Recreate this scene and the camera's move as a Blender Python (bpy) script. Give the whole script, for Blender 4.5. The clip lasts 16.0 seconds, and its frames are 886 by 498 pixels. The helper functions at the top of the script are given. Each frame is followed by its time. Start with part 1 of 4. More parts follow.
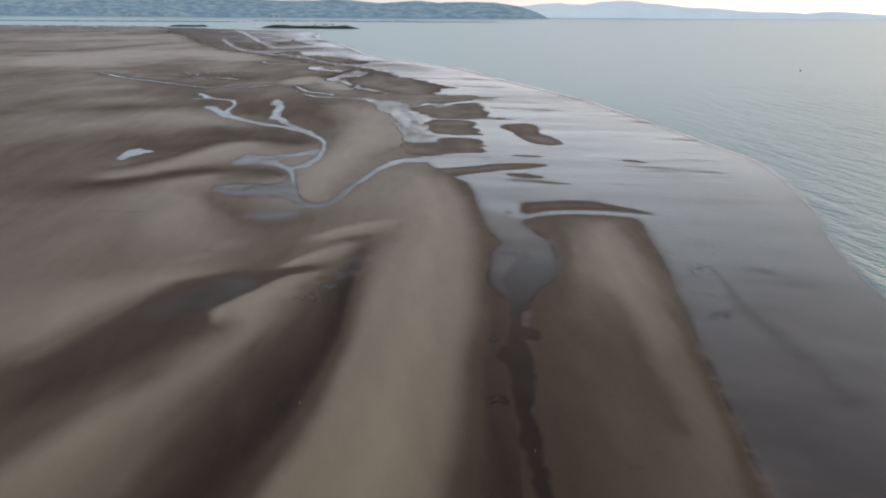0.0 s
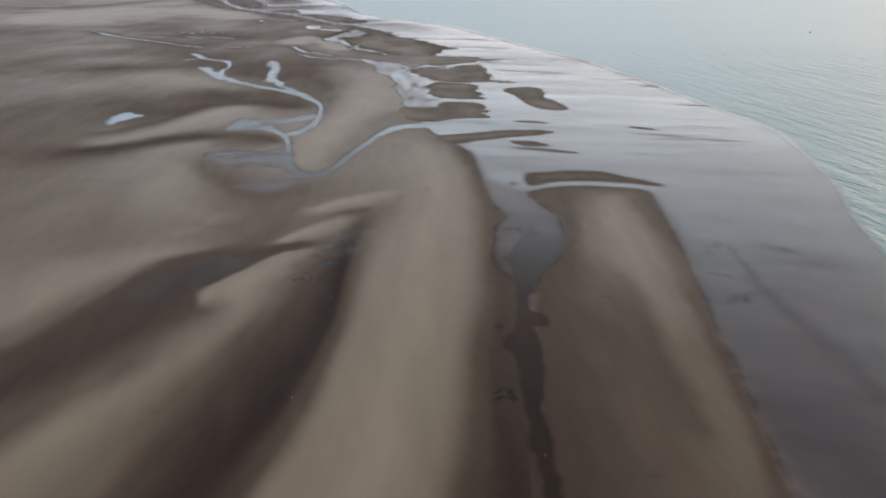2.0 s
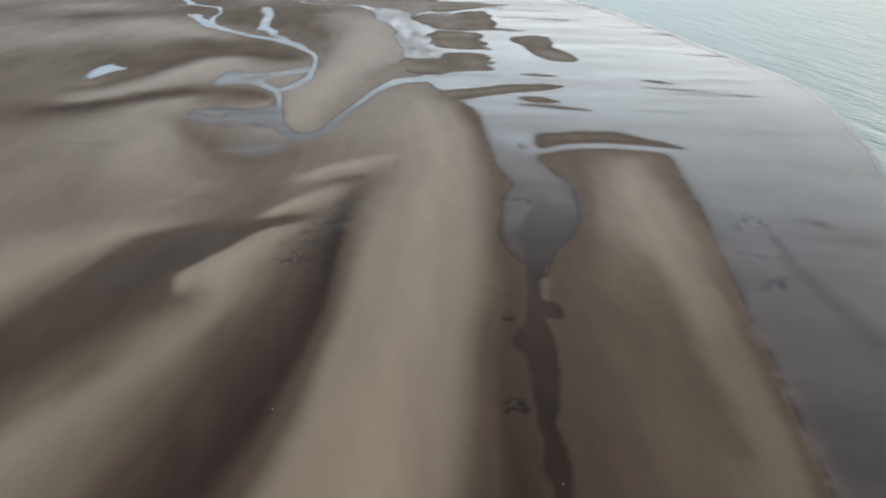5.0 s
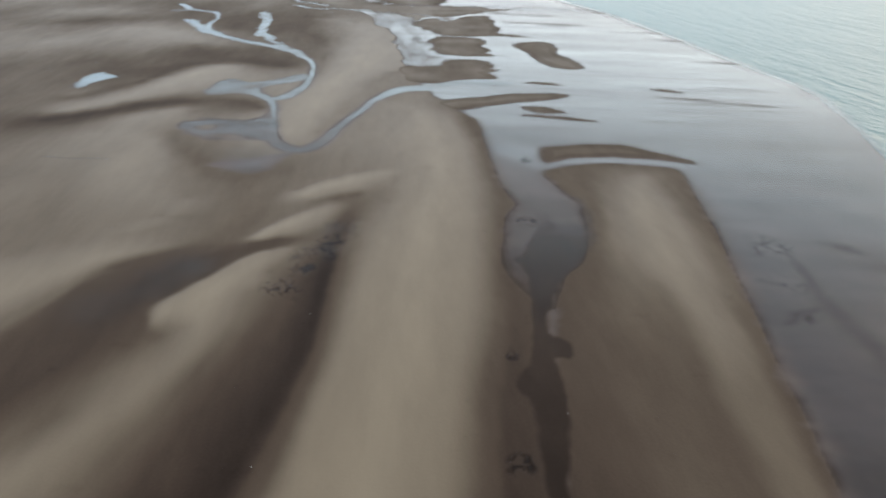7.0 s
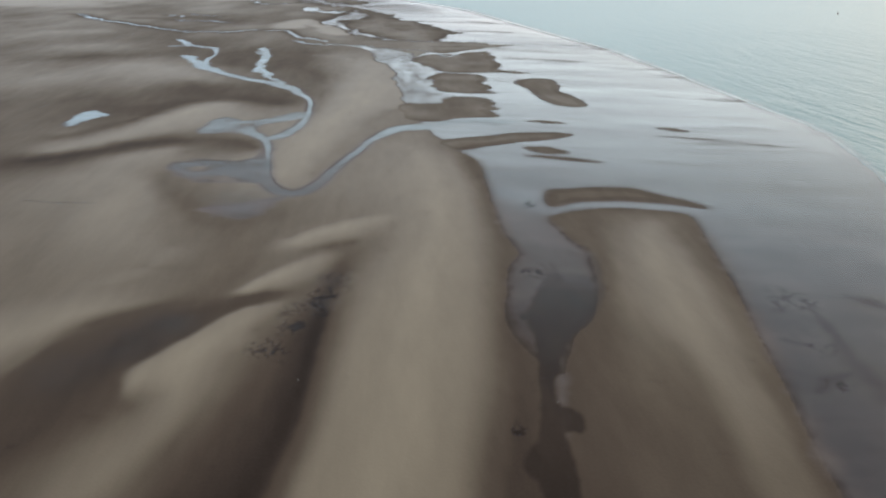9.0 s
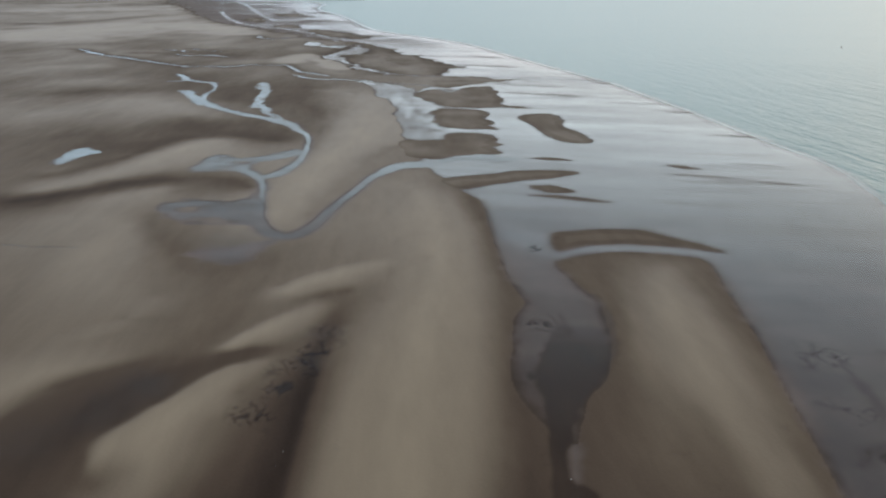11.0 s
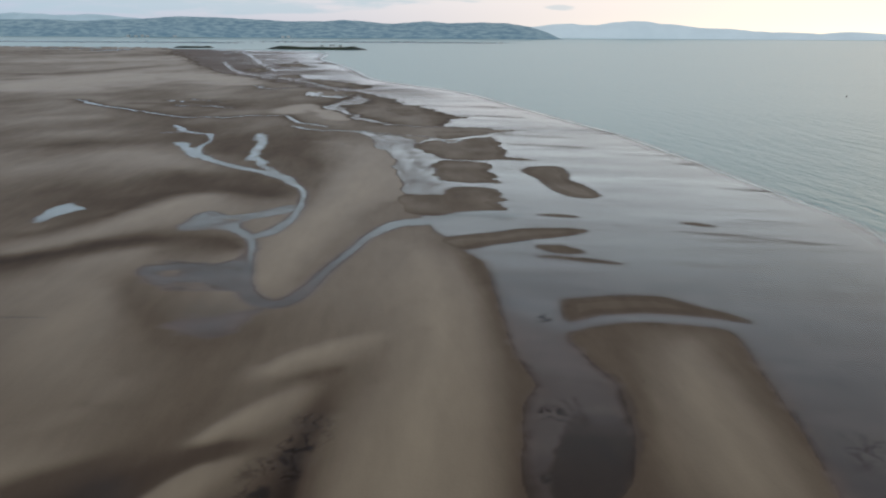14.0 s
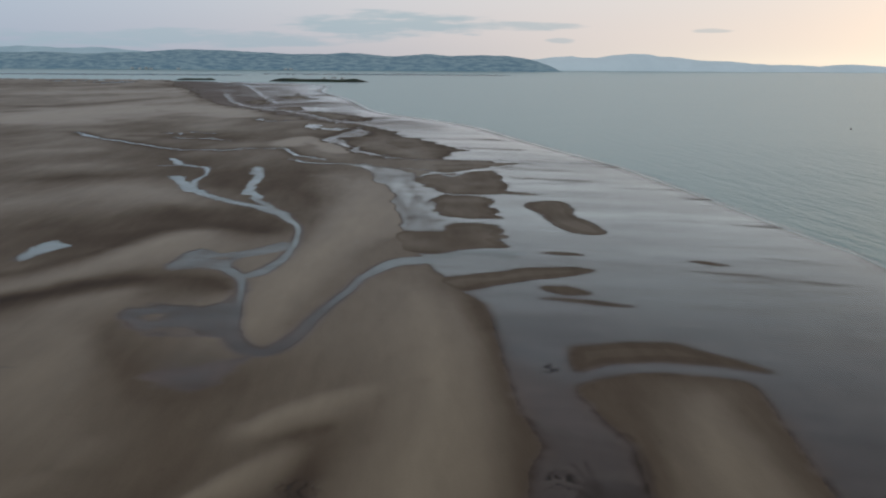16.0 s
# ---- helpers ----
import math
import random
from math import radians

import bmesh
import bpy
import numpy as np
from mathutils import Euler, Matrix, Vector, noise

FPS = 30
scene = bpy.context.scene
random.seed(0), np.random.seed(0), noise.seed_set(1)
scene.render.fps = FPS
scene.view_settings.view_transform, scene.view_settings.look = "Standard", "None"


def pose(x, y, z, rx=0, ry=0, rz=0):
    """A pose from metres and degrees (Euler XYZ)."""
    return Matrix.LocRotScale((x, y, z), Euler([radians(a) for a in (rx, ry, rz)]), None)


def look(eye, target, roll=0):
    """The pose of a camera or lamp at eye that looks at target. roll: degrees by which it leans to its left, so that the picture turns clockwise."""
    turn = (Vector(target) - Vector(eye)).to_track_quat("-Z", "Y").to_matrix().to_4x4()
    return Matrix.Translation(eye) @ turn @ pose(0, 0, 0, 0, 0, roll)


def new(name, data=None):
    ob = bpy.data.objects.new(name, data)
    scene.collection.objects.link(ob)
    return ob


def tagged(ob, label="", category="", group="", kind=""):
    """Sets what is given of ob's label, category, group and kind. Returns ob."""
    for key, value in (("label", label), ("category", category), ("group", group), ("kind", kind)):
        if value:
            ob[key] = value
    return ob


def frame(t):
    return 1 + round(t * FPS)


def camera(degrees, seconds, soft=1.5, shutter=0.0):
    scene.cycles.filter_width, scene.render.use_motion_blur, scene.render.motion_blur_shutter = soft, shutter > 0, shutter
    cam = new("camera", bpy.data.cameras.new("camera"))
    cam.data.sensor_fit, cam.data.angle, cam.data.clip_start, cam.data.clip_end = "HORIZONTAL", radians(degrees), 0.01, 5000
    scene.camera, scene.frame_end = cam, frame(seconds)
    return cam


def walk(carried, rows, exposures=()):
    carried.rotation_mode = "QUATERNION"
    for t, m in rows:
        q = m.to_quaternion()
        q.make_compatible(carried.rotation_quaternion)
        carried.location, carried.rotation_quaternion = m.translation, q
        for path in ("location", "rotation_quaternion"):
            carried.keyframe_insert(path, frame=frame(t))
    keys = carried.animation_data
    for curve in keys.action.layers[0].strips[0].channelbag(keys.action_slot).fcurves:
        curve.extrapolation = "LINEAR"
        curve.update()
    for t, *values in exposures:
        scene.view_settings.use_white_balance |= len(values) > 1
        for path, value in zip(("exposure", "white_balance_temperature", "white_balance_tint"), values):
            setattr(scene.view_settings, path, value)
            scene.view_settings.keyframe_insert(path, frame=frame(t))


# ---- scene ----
cam = camera(59.32, 16.0, soft=2.0)
PATH = [
    (0, (0.00, -85.97, 60.45), (0.47, 9.50, 30.69), 0.40),
    (0.5, (-0.08, -83.33, 60.47), (0.41, 11.79, 29.63), 0.42),
    (1, (-0.27, -80.62, 60.53), (0.27, 14.08, 28.39), 0.58),
    (1.5, (-0.40, -78.02, 60.59), (0.16, 16.29, 27.35), 0.64),
    (2, (-0.53, -75.48, 60.64), (0.03, 18.39, 26.17), 0.64),
    (2.5, (-0.52, -72.90, 60.70), (0.02, 20.54, 25.09), 0.66),
    (3, (-0.49, -70.22, 60.72), (-0.01, 22.74, 23.86), 0.66),
    (3.5, (-0.53, -67.43, 60.69), (-0.11, 25.08, 22.71), 0.64),
    (4, (-0.61, -64.48, 60.68), (-0.18, 27.51, 21.48), 0.65),
    (6.5, (0.01, -50.45, 60.49), (0.03, 40.59, 19.11), 0.56),
    (7, (0.14, -47.73, 60.56), (0.11, 43.69, 20.05), 0.58),
    (7.5, (0.20, -45.18, 60.60), (0.12, 46.62, 20.94), 0.53),
    (8, (0.17, -42.58, 60.63), (0.05, 49.64, 21.98), 0.50),
    (8.5, (0.26, -40.00, 60.64), (0.13, 52.58, 22.85), 0.54),
    (9, (0.28, -37.31, 60.66), (0.13, 55.66, 23.82), 0.56),
    (11.5, (0.59, -24.02, 60.09), (-0.01, 70.69, 27.99), 0.40),
    (12, (0.55, -21.68, 60.20), (-0.09, 73.34, 29.06), 0.37),
    (12.5, (0.63, -19.22, 60.26), (-0.04, 76.08, 29.99), 0.35),
    (13, (0.70, -16.42, 60.28), (-0.05, 79.19, 30.99), 0.35),
    (13.5, (0.71, -13.66, 60.19), (-0.06, 82.22, 31.78), 0.35),
    (14, (0.67, -10.86, 60.12), (-0.15, 85.30, 32.70), 0.34),
    (14.5, (0.79, -8.13, 60.05), (-0.07, 88.29, 33.52), 0.33),
    (15, (0.91, -5.29, 60.06), (0.02, 91.39, 34.53), 0.33),
    (15.5, (1.03, -2.58, 60.05), (0.04, 94.34, 35.42), 0.34),
    (16, (1.08, 0.00, 60.00), (0.05, 97.16, 36.37), 0.34),
]
walk(cam, [(t, look(eye, target, roll)) for t, eye, target, roll in PATH],
     exposures=[(0, 0.73, 6380, 11), (3.5, 1.16, 6400, 8.5), (7, 1.3, 6290, 5), (9, 1.14, 6270, 4.2), (12.5, 0.77, 6350, 6), (14.5, 0.45, 6360, 6.7), (16, 0.15, 6330, 6.8)])
# walkend

# world, sun and sky -----------------------------------------------------------
SUN_AZ, SUN_EL = radians(48), radians(4)


def node(nt, kind, **values):
    n = nt.nodes.new(kind)
    for key, value in values.items():
        if key in n.inputs:
            n.inputs[key].default_value = value
    return n


def math_node(nt, op, a, b=None, clamp=False):
    n = nt.nodes.new("ShaderNodeMath")
    n.operation, n.use_clamp = op, clamp
    for i, v in enumerate((a, b)):
        if v is None:
            continue
        if isinstance(v, (int, float)):
            n.inputs[i].default_value = v
        else:
            nt.links.new(v, n.inputs[i])
    return n.outputs[0]


def ramp(nt, fac, stops, mode="EASE"):
    n = nt.nodes.new("ShaderNodeValToRGB")
    n.color_ramp.interpolation = mode
    while len(n.color_ramp.elements) < len(stops):
        n.color_ramp.elements.new(0.5)
    for el, (at, col) in zip(n.color_ramp.elements, stops):
        el.position = at
        el.color = (*col, 1) if len(col) == 3 else col
    nt.links.new(fac, n.inputs[0])
    return n.outputs[0]


def mix_colour(nt, fac, a, b, how="MIX"):
    n = nt.nodes.new("ShaderNodeMix")
    n.data_type, n.blend_type = "RGBA", how
    for sock, v in ((n.inputs[0], fac), (n.inputs[6], a), (n.inputs[7], b)):
        if isinstance(v, (int, float)):
            sock.default_value = v
        elif isinstance(v, tuple):
            sock.default_value = (*v, 1)
        else:
            nt.links.new(v, sock)
    return n.outputs[2]


def smooth(nt, value, low, high):
    n = nt.nodes.new("ShaderNodeMapRange")
    n.interpolation_type = "SMOOTHSTEP"
    nt.links.new(value, n.inputs[0])
    n.inputs[1].default_value, n.inputs[2].default_value = low, high
    return n.outputs[0]


world = bpy.data.worlds.new("dusk_sky")
scene.world = world
world.use_nodes = True
wt = world.node_tree
wt.nodes.clear()
sky = wt.nodes.new("ShaderNodeTexSky")
sky.sky_type, sky.sun_disc = "NISHITA", False
sky.sun_elevation, sky.sun_rotation = SUN_EL, SUN_AZ
sky.dust_density, sky.altitude = 3.0, 0.0
coord = wt.nodes.new("ShaderNodeTexCoord")
split = wt.nodes.new("ShaderNodeSeparateXYZ")
wt.links.new(coord.outputs["Generated"], split.inputs[0])
sx, sy, sz = split.outputs
# hazy veil: pink at the horizon, pale above it, blue-grey towards the zenith
veil = ramp(wt, math_node(wt, "ADD", sz, 0.0, True), [
    (0.0, (0.58, 0.54, 0.57)), (0.03, (0.66, 0.61, 0.63)), (0.075, (0.70, 0.665, 0.685)), (0.13, (0.67, 0.695, 0.72)),
    (0.2, (0.79, 0.85, 0.89)), (0.3, (0.66, 0.715, 0.77)), (0.42, (0.44, 0.45, 0.49)), (0.7, (0.178, 0.174, 0.192)), (1.0, (0.094, 0.096, 0.114))], "LINEAR")
towards = math_node(wt, "ADD", math_node(wt, "MULTIPLY", sx, math.sin(SUN_AZ)), math_node(wt, "MULTIPLY", sy, math.cos(SUN_AZ)))
away = math_node(wt, "MULTIPLY", math_node(wt, "SUBTRACT", 1.0, smooth(wt, towards, 0.1, 0.85)), math_node(wt, "SUBTRACT", 1.0, smooth(wt, sz, 0.08, 0.3)))
veil = mix_colour(wt, away, veil, (0.64, 0.78, 0.92), "MULTIPLY")
glow = math_node(wt, "POWER", math_node(wt, "MAXIMUM", towards, 0.0), 5.0)
low = math_node(wt, "POWER", math_node(wt, "SUBTRACT", 1.0, math_node(wt, "ABSOLUTE", sz)), 24.0)
glow = math_node(wt, "MULTIPLY", glow, low)
veil = mix_colour(wt, glow, veil, (1.3, 1.1, 0.84))
bright = math_node(wt, "MULTIPLY", smooth(wt, towards, 0.55, 0.95), math_node(wt, "MULTIPLY", smooth(wt, sz, 0.08, 0.2), math_node(wt, "SUBTRACT", 1.0, smooth(wt, sz, 0.35, 0.6))))
veil = mix_colour(wt, bright, veil, (1.07, 1.08, 1.08), "MULTIPLY")
# flat banks of cloud low over the hills
flat = math_node(wt, "MAXIMUM", sy, 0.05)
az, el = math_node(wt, "DIVIDE", sx, flat), math_node(wt, "DIVIDE", sz, flat)
vec = wt.nodes.new("ShaderNodeCombineXYZ")
wt.links.new(math_node(wt, "MULTIPLY", az, 12.0), vec.inputs[0])
wt.links.new(math_node(wt, "MULTIPLY", el, 95.0), vec.inputs[1])
puff = node(wt, "ShaderNodeTexNoise", Scale=1.0, Detail=6.0, Roughness=0.55)
wt.links.new(vec.outputs[0], puff.inputs["Vector"])
wisps = math_node(wt, "SUBTRACT", puff.outputs[0], 0.5)


def cloud_bank(a0, e0, wide, tall, dense):
    u = math_node(wt, "DIVIDE", math_node(wt, "SUBTRACT", az, a0), wide)
    v = math_node(wt, "DIVIDE", math_node(wt, "SUBTRACT", el, e0), tall)
    r = math_node(wt, "ADD", math_node(wt, "POWER", math_node(wt, "ABSOLUTE", u), 2.0), math_node(wt, "POWER", math_node(wt, "ABSOLUTE", v), 2.0))
    r = math_node(wt, "SUBTRACT", math_node(wt, "SUBTRACT", 1.0, r), math_node(wt, "MULTIPLY", wisps, -4.0))
    return math_node(wt, "MULTIPLY", smooth(wt, r, -0.1, 0.9), dense)


banks = [cloud_bank(-0.08, 0.043, 0.15, 0.017, 0.75), cloud_bank(0.06, 0.041, 0.11, 0.006, 0.6),
         cloud_bank(-0.36, 0.024, 0.3, 0.012, 0.6), cloud_bank(0.325, 0.037, 0.03, 0.003, 0.5),
         cloud_bank(0.135, 0.024, 0.02, 0.004, 0.5), cloud_bank(-0.8, 0.02, 0.4, 0.02, 0.5)]
cover = banks[0]
for b in banks[1:]:
    cover = math_node(wt, "MAXIMUM", cover, b)
veil = mix_colour(wt, cover, veil, (0.36, 0.47, 0.54))
nishita = mix_colour(wt, 1.0, sky.outputs[0], (0.12, 0.12, 0.12), "MULTIPLY")
both = mix_colour(wt, 0.85, nishita, veil)
bg = node(wt, "ShaderNodeBackground", Strength=1.0)
wt.links.new(both, bg.inputs[0])
wt.links.new(bg.outputs[0], wt.nodes.new("ShaderNodeOutputWorld").inputs[0])

sun = new("sun", bpy.data.lights.new("sun", "SUN"))
sun.data.energy, sun.data.angle, sun.data.color = 0.15, radians(30), (1.0, 0.86, 0.7)
sun.matrix_world = look((0, 0, 0), (-math.sin(SUN_AZ), -math.cos(SUN_AZ), -math.tan(radians(14))))


# materials ------------------------------------------------------------------------
def material(name):
    m = bpy.data.materials.new(name)
    m.use_nodes = True
    m.node_tree.nodes.clear()
    return m, m.node_tree


def finish(nt, shader):
    nt.links.new(shader, nt.nodes.new("ShaderNodeOutputMaterial").inputs[0])


def world_noise(nt, scale, detail=4.0, rough=0.55, stretch=(1, 1, 1), turn=0.0):
    geo = nt.nodes.new("ShaderNodeNewGeometry")
    m = nt.nodes.new("ShaderNodeMapping")
    m.vector_type = "TEXTURE"
    m.inputs["Rotation"].default_value = (0, 0, radians(turn))
    m.inputs["Scale"].default_value = [1 / v for v in stretch]
    nt.links.new(geo.outputs["Position"], m.inputs[0])
    n = node(nt, "ShaderNodeTexNoise", Scale=scale, Detail=detail, Roughness=rough)
    nt.links.new(m.outputs[0], n.inputs["Vector"])
    return n.outputs[0]


def bump(nt, height, strength, distance, over=None):
    b = node(nt, "ShaderNodeBump", Strength=strength, Distance=distance)
    if over:
        nt.links.new(over, b.inputs["Normal"])
    nt.links.new(height, b.inputs["Height"])
    return b.outputs[0]


RELIEF = 0.25  # the sand is a good deal flatter than its drainage looks


def make_sand(name="tidal_sand"):
    """Tidal sand: pale and matt where it stands high and has drained, dark and sleek where it is low and soaked."""
    m, nt = material(name)
    geo = nt.nodes.new("ShaderNodeNewGeometry")
    xyz = nt.nodes.new("ShaderNodeSeparateXYZ")
    nt.links.new(geo.outputs["Position"], xyz.inputs[0])
    blot = math_node(nt, "SUBTRACT", world_noise(nt, 0.045, 5, stretch=(1, 0.4, 1), turn=3), 0.5)
    mott = math_node(nt, "SUBTRACT", world_noise(nt, 0.3, 4, stretch=(1, 0.3, 1), turn=4), 0.5)
    grain = math_node(nt, "SUBTRACT", world_noise(nt, 2.2, 3), 0.5)
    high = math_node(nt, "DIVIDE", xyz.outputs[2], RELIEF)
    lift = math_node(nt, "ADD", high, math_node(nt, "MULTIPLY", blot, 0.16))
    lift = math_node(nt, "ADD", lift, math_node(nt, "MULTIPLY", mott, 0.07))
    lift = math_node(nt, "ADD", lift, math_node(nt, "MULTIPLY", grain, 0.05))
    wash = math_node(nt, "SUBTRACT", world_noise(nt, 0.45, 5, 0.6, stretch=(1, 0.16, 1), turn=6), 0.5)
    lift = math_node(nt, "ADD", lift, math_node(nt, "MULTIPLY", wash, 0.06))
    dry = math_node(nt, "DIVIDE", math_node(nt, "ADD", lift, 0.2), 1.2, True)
    # tone by height: mostly wetness, with some ridge shade put into the colour
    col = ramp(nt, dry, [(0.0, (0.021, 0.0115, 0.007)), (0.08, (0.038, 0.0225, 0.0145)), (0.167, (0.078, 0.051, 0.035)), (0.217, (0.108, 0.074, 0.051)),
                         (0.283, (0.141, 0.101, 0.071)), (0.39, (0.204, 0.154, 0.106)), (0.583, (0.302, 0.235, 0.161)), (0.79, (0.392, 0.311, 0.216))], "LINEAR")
    soak = node(nt, "ShaderNodeAttribute")
    soak.attribute_name = "soak"
    bed = ramp(nt, world_noise(nt, 0.05, 6, 0.6, stretch=(0.5, 1, 1), turn=-12), [(0.3, (0.166, 0.130, 0.114)), (0.7, (0.248, 0.198, 0.174))])
    col = mix_colour(nt, soak.outputs["Fac"], col, bed)
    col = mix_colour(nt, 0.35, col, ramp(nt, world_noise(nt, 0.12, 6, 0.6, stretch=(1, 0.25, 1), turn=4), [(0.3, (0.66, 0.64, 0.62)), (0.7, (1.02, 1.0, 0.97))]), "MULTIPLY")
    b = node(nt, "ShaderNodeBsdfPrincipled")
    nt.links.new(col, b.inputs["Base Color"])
    rough = ramp(nt, smooth(nt, lift, -0.04, 0.4), [(0.0, (0.7,) * 3), (1.0, (0.95,) * 3)], "LINEAR")
    nt.links.new(rough, b.inputs["Roughness"])
    b.inputs["Specular IOR Level"].default_value = 0.12
    b.inputs["Sheen Roughness"].default_value = 0.4
    nt.links.new(math_node(nt, "MULTIPLY", smooth(nt, lift, 0.1, 0.5), 0.32), b.inputs["Sheen Weight"])
    b.inputs["Sheen Tint"].default_value = (0.96, 0.93, 0.94, 1)
    relief = math_node(nt, "ADD", math_node(nt, "MULTIPLY", grain, 0.6), math_node(nt, "MULTIPLY", mott, 1.0))
    nt.links.new(bump(nt, relief, 0.35, 0.12), b.inputs["Normal"])
    finish(nt, b.outputs[0])
    return m


def make_shallow(name, rough_low, rough_high, bare, tint, ior=1.36, sheen=(0.91, 0.96, 1.0)):
    """A thin sheet of clear water: the bed shows through it, the sky mirrors in it; it thins out at its edges."""
    m, nt = material(name)
    clear = node(nt, "ShaderNodeBsdfTransparent")
    cover = node(nt, "ShaderNodeAttribute")
    cover.attribute_name = "cover"
    body = mix_colour(nt, cover.outputs["Fac"], (1, 1, 1), tint)
    nt.links.new(body, clear.inputs[0])
    gloss = node(nt, "ShaderNodeBsdfGlossy", Color=(*sheen, 1))
    drift = world_noise(nt, 0.05, 5, 0.6, stretch=(0.14, 1, 1), turn=-10)
    streak = world_noise(nt, 0.22, 4, 0.6, stretch=(0.1, 1, 1), turn=-6)
    broad = world_noise(nt, 0.012, 4, 0.55, stretch=(0.4, 1, 1), turn=-16)
    fine = world_noise(nt, 0.6, 3, 0.6, stretch=(0.5, 1, 1), turn=-55)
    flow = math_node(nt, "ADD", math_node(nt, "MULTIPLY", drift, 0.4), math_node(nt, "MULTIPLY", broad, 0.3))
    flow = math_node(nt, "ADD", flow, math_node(nt, "MULTIPLY", streak, 0.3))
    rough = ramp(nt, flow, [(0.38, (rough_high,) * 3), (0.6, (rough_low,) * 3)], "LINEAR")
    nt.links.new(rough, gloss.inputs["Roughness"])
    # the sheet lies level, whatever the bed below it does
    level = nt.nodes.new("ShaderNodeCombineXYZ")
    level.inputs[2].default_value = 1.0
    nrm = bump(nt, fine, 0.2, 0.05, level.outputs[0])
    nt.links.new(nrm, gloss.inputs["Normal"])
    fr = node(nt, "ShaderNodeFresnel", IOR=ior)
    nt.links.new(level.outputs[0], fr.inputs["Normal"])
    held = ramp(nt, flow, [(0.42, (bare,) * 3), (0.56, (1.0,) * 3)], "LINEAR")
    lines = world_noise(nt, 0.035, 3, 0.5, stretch=(0.13, 1, 1), turn=-9)
    lines = math_node(nt, "ABSOLUTE", math_node(nt, "SUBTRACT", lines, 0.5))
    lines = math_node(nt, "SUBTRACT", 1.0, smooth(nt, lines, 0.0, 0.05))
    # streaks of ruffled water where the sheet runs off to the sea
    geo = nt.nodes.new("ShaderNodeNewGeometry")
    xyz = nt.nodes.new("ShaderNodeSeparateXYZ")
    nt.links.new(geo.outputs["Position"], xyz.inputs[0])
    lines = math_node(nt, "MULTIPLY", lines, smooth(nt, xyz.outputs[1], 175, 300))
    lines = math_node(nt, "MULTIPLY", lines, smooth(nt, broad, 0.35, 0.6))
    held = math_node(nt, "ADD", held, math_node(nt, "MULTIPLY", lines, 0.22))
    held = math_node(nt, "MULTIPLY", held, cover.outputs["Fac"])
    mix = nt.nodes.new("ShaderNodeMixShader")
    nt.links.new(math_node(nt, "MULTIPLY", fr.outputs[0], held), mix.inputs[0])
    nt.links.new(clear.outputs[0], mix.inputs[1])
    nt.links.new(gloss.outputs[0], mix.inputs[2])
    finish(nt, mix.outputs[0])
    return m


def make_sea():
    """Silty estuary water with short wind waves."""
    m, nt = material("estuary_water")
    b = node(nt, "ShaderNodeBsdfPrincipled", Roughness=0.28, IOR=1.34)
    b.inputs["Base Color"].default_value = (0.21, 0.385, 0.405, 1)
    swell = world_noise(nt, 0.15, 3, 0.5, stretch=(0.2, 1, 1), turn=-80)
    chop = world_noise(nt, 0.42, 3, 0.6, stretch=(0.35, 1, 1), turn=-66)
    gust = smooth(nt, world_noise(nt, 0.004, 3, 0.5, stretch=(1, 2.5, 1)), 0.3, 0.75)
    h = math_node(nt, "ADD", swell, math_node(nt, "MULTIPLY", chop, 0.55))
    h = math_node(nt, "MULTIPLY", h, math_node(nt, "ADD", math_node(nt, "MULTIPLY", gust, 0.5), 0.7))
    # the chop is steepest over the shoals and dies down in the deeper water
    geo = nt.nodes.new("ShaderNodeNewGeometry")
    xyz = nt.nodes.new("ShaderNodeSeparateXYZ")
    nt.links.new(geo.outputs["Position"], xyz.inputs[0])
    h = math_node(nt, "MULTIPLY", h, math_node(nt, "SUBTRACT", 1.15, math_node(nt, "MULTIPLY", smooth(nt, xyz.outputs[1], 180, 650), 0.75)))
    nt.links.new(bump(nt, h, 1.0, 1.8), b.inputs["Normal"])
    # it thins out over the flats
    cover = node(nt, "ShaderNodeAttribute")
    cover.attribute_name = "cover"
    clear = node(nt, "ShaderNodeBsdfTransparent")
    mix = nt.nodes.new("ShaderNodeMixShader")
    thin = math_node(nt, "ADD", cover.outputs["Fac"], math_node(nt, "MULTIPLY", math_node(nt, "SUBTRACT", world_noise(nt, 0.12, 4), 0.5), 0.5))
    nt.links.new(smooth(nt, thin, 0.15, 0.85), mix.inputs[0])
    nt.links.new(clear.outputs[0], mix.inputs[1])
    nt.links.new(b.outputs[0], mix.inputs[2])
    finish(nt, mix.outputs[0])
    return m


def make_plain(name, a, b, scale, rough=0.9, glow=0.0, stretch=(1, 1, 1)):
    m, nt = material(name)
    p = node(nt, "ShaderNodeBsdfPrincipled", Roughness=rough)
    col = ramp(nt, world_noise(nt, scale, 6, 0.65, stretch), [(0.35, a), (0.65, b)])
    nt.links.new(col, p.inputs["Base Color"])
    # the far hills give off their haze colour as well
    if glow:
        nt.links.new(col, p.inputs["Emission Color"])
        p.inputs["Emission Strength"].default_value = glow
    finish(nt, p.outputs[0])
    return m


SAND = make_sand()
SHALLOW = make_shallow("shallow_water", 0.05, 0.25, 0.8, (0.95, 0.95, 0.95), 1.40, (0.95, 0.958, 0.985))
POOL = make_shallow("pool_water", 0.03, 0.2, 0.6, (0.93, 0.94, 0.95))
SEA = make_sea()


# ground: one sheet of tidal sand --------------------------------------------------
TABLE = np.random.RandomState(7).rand(256, 256)


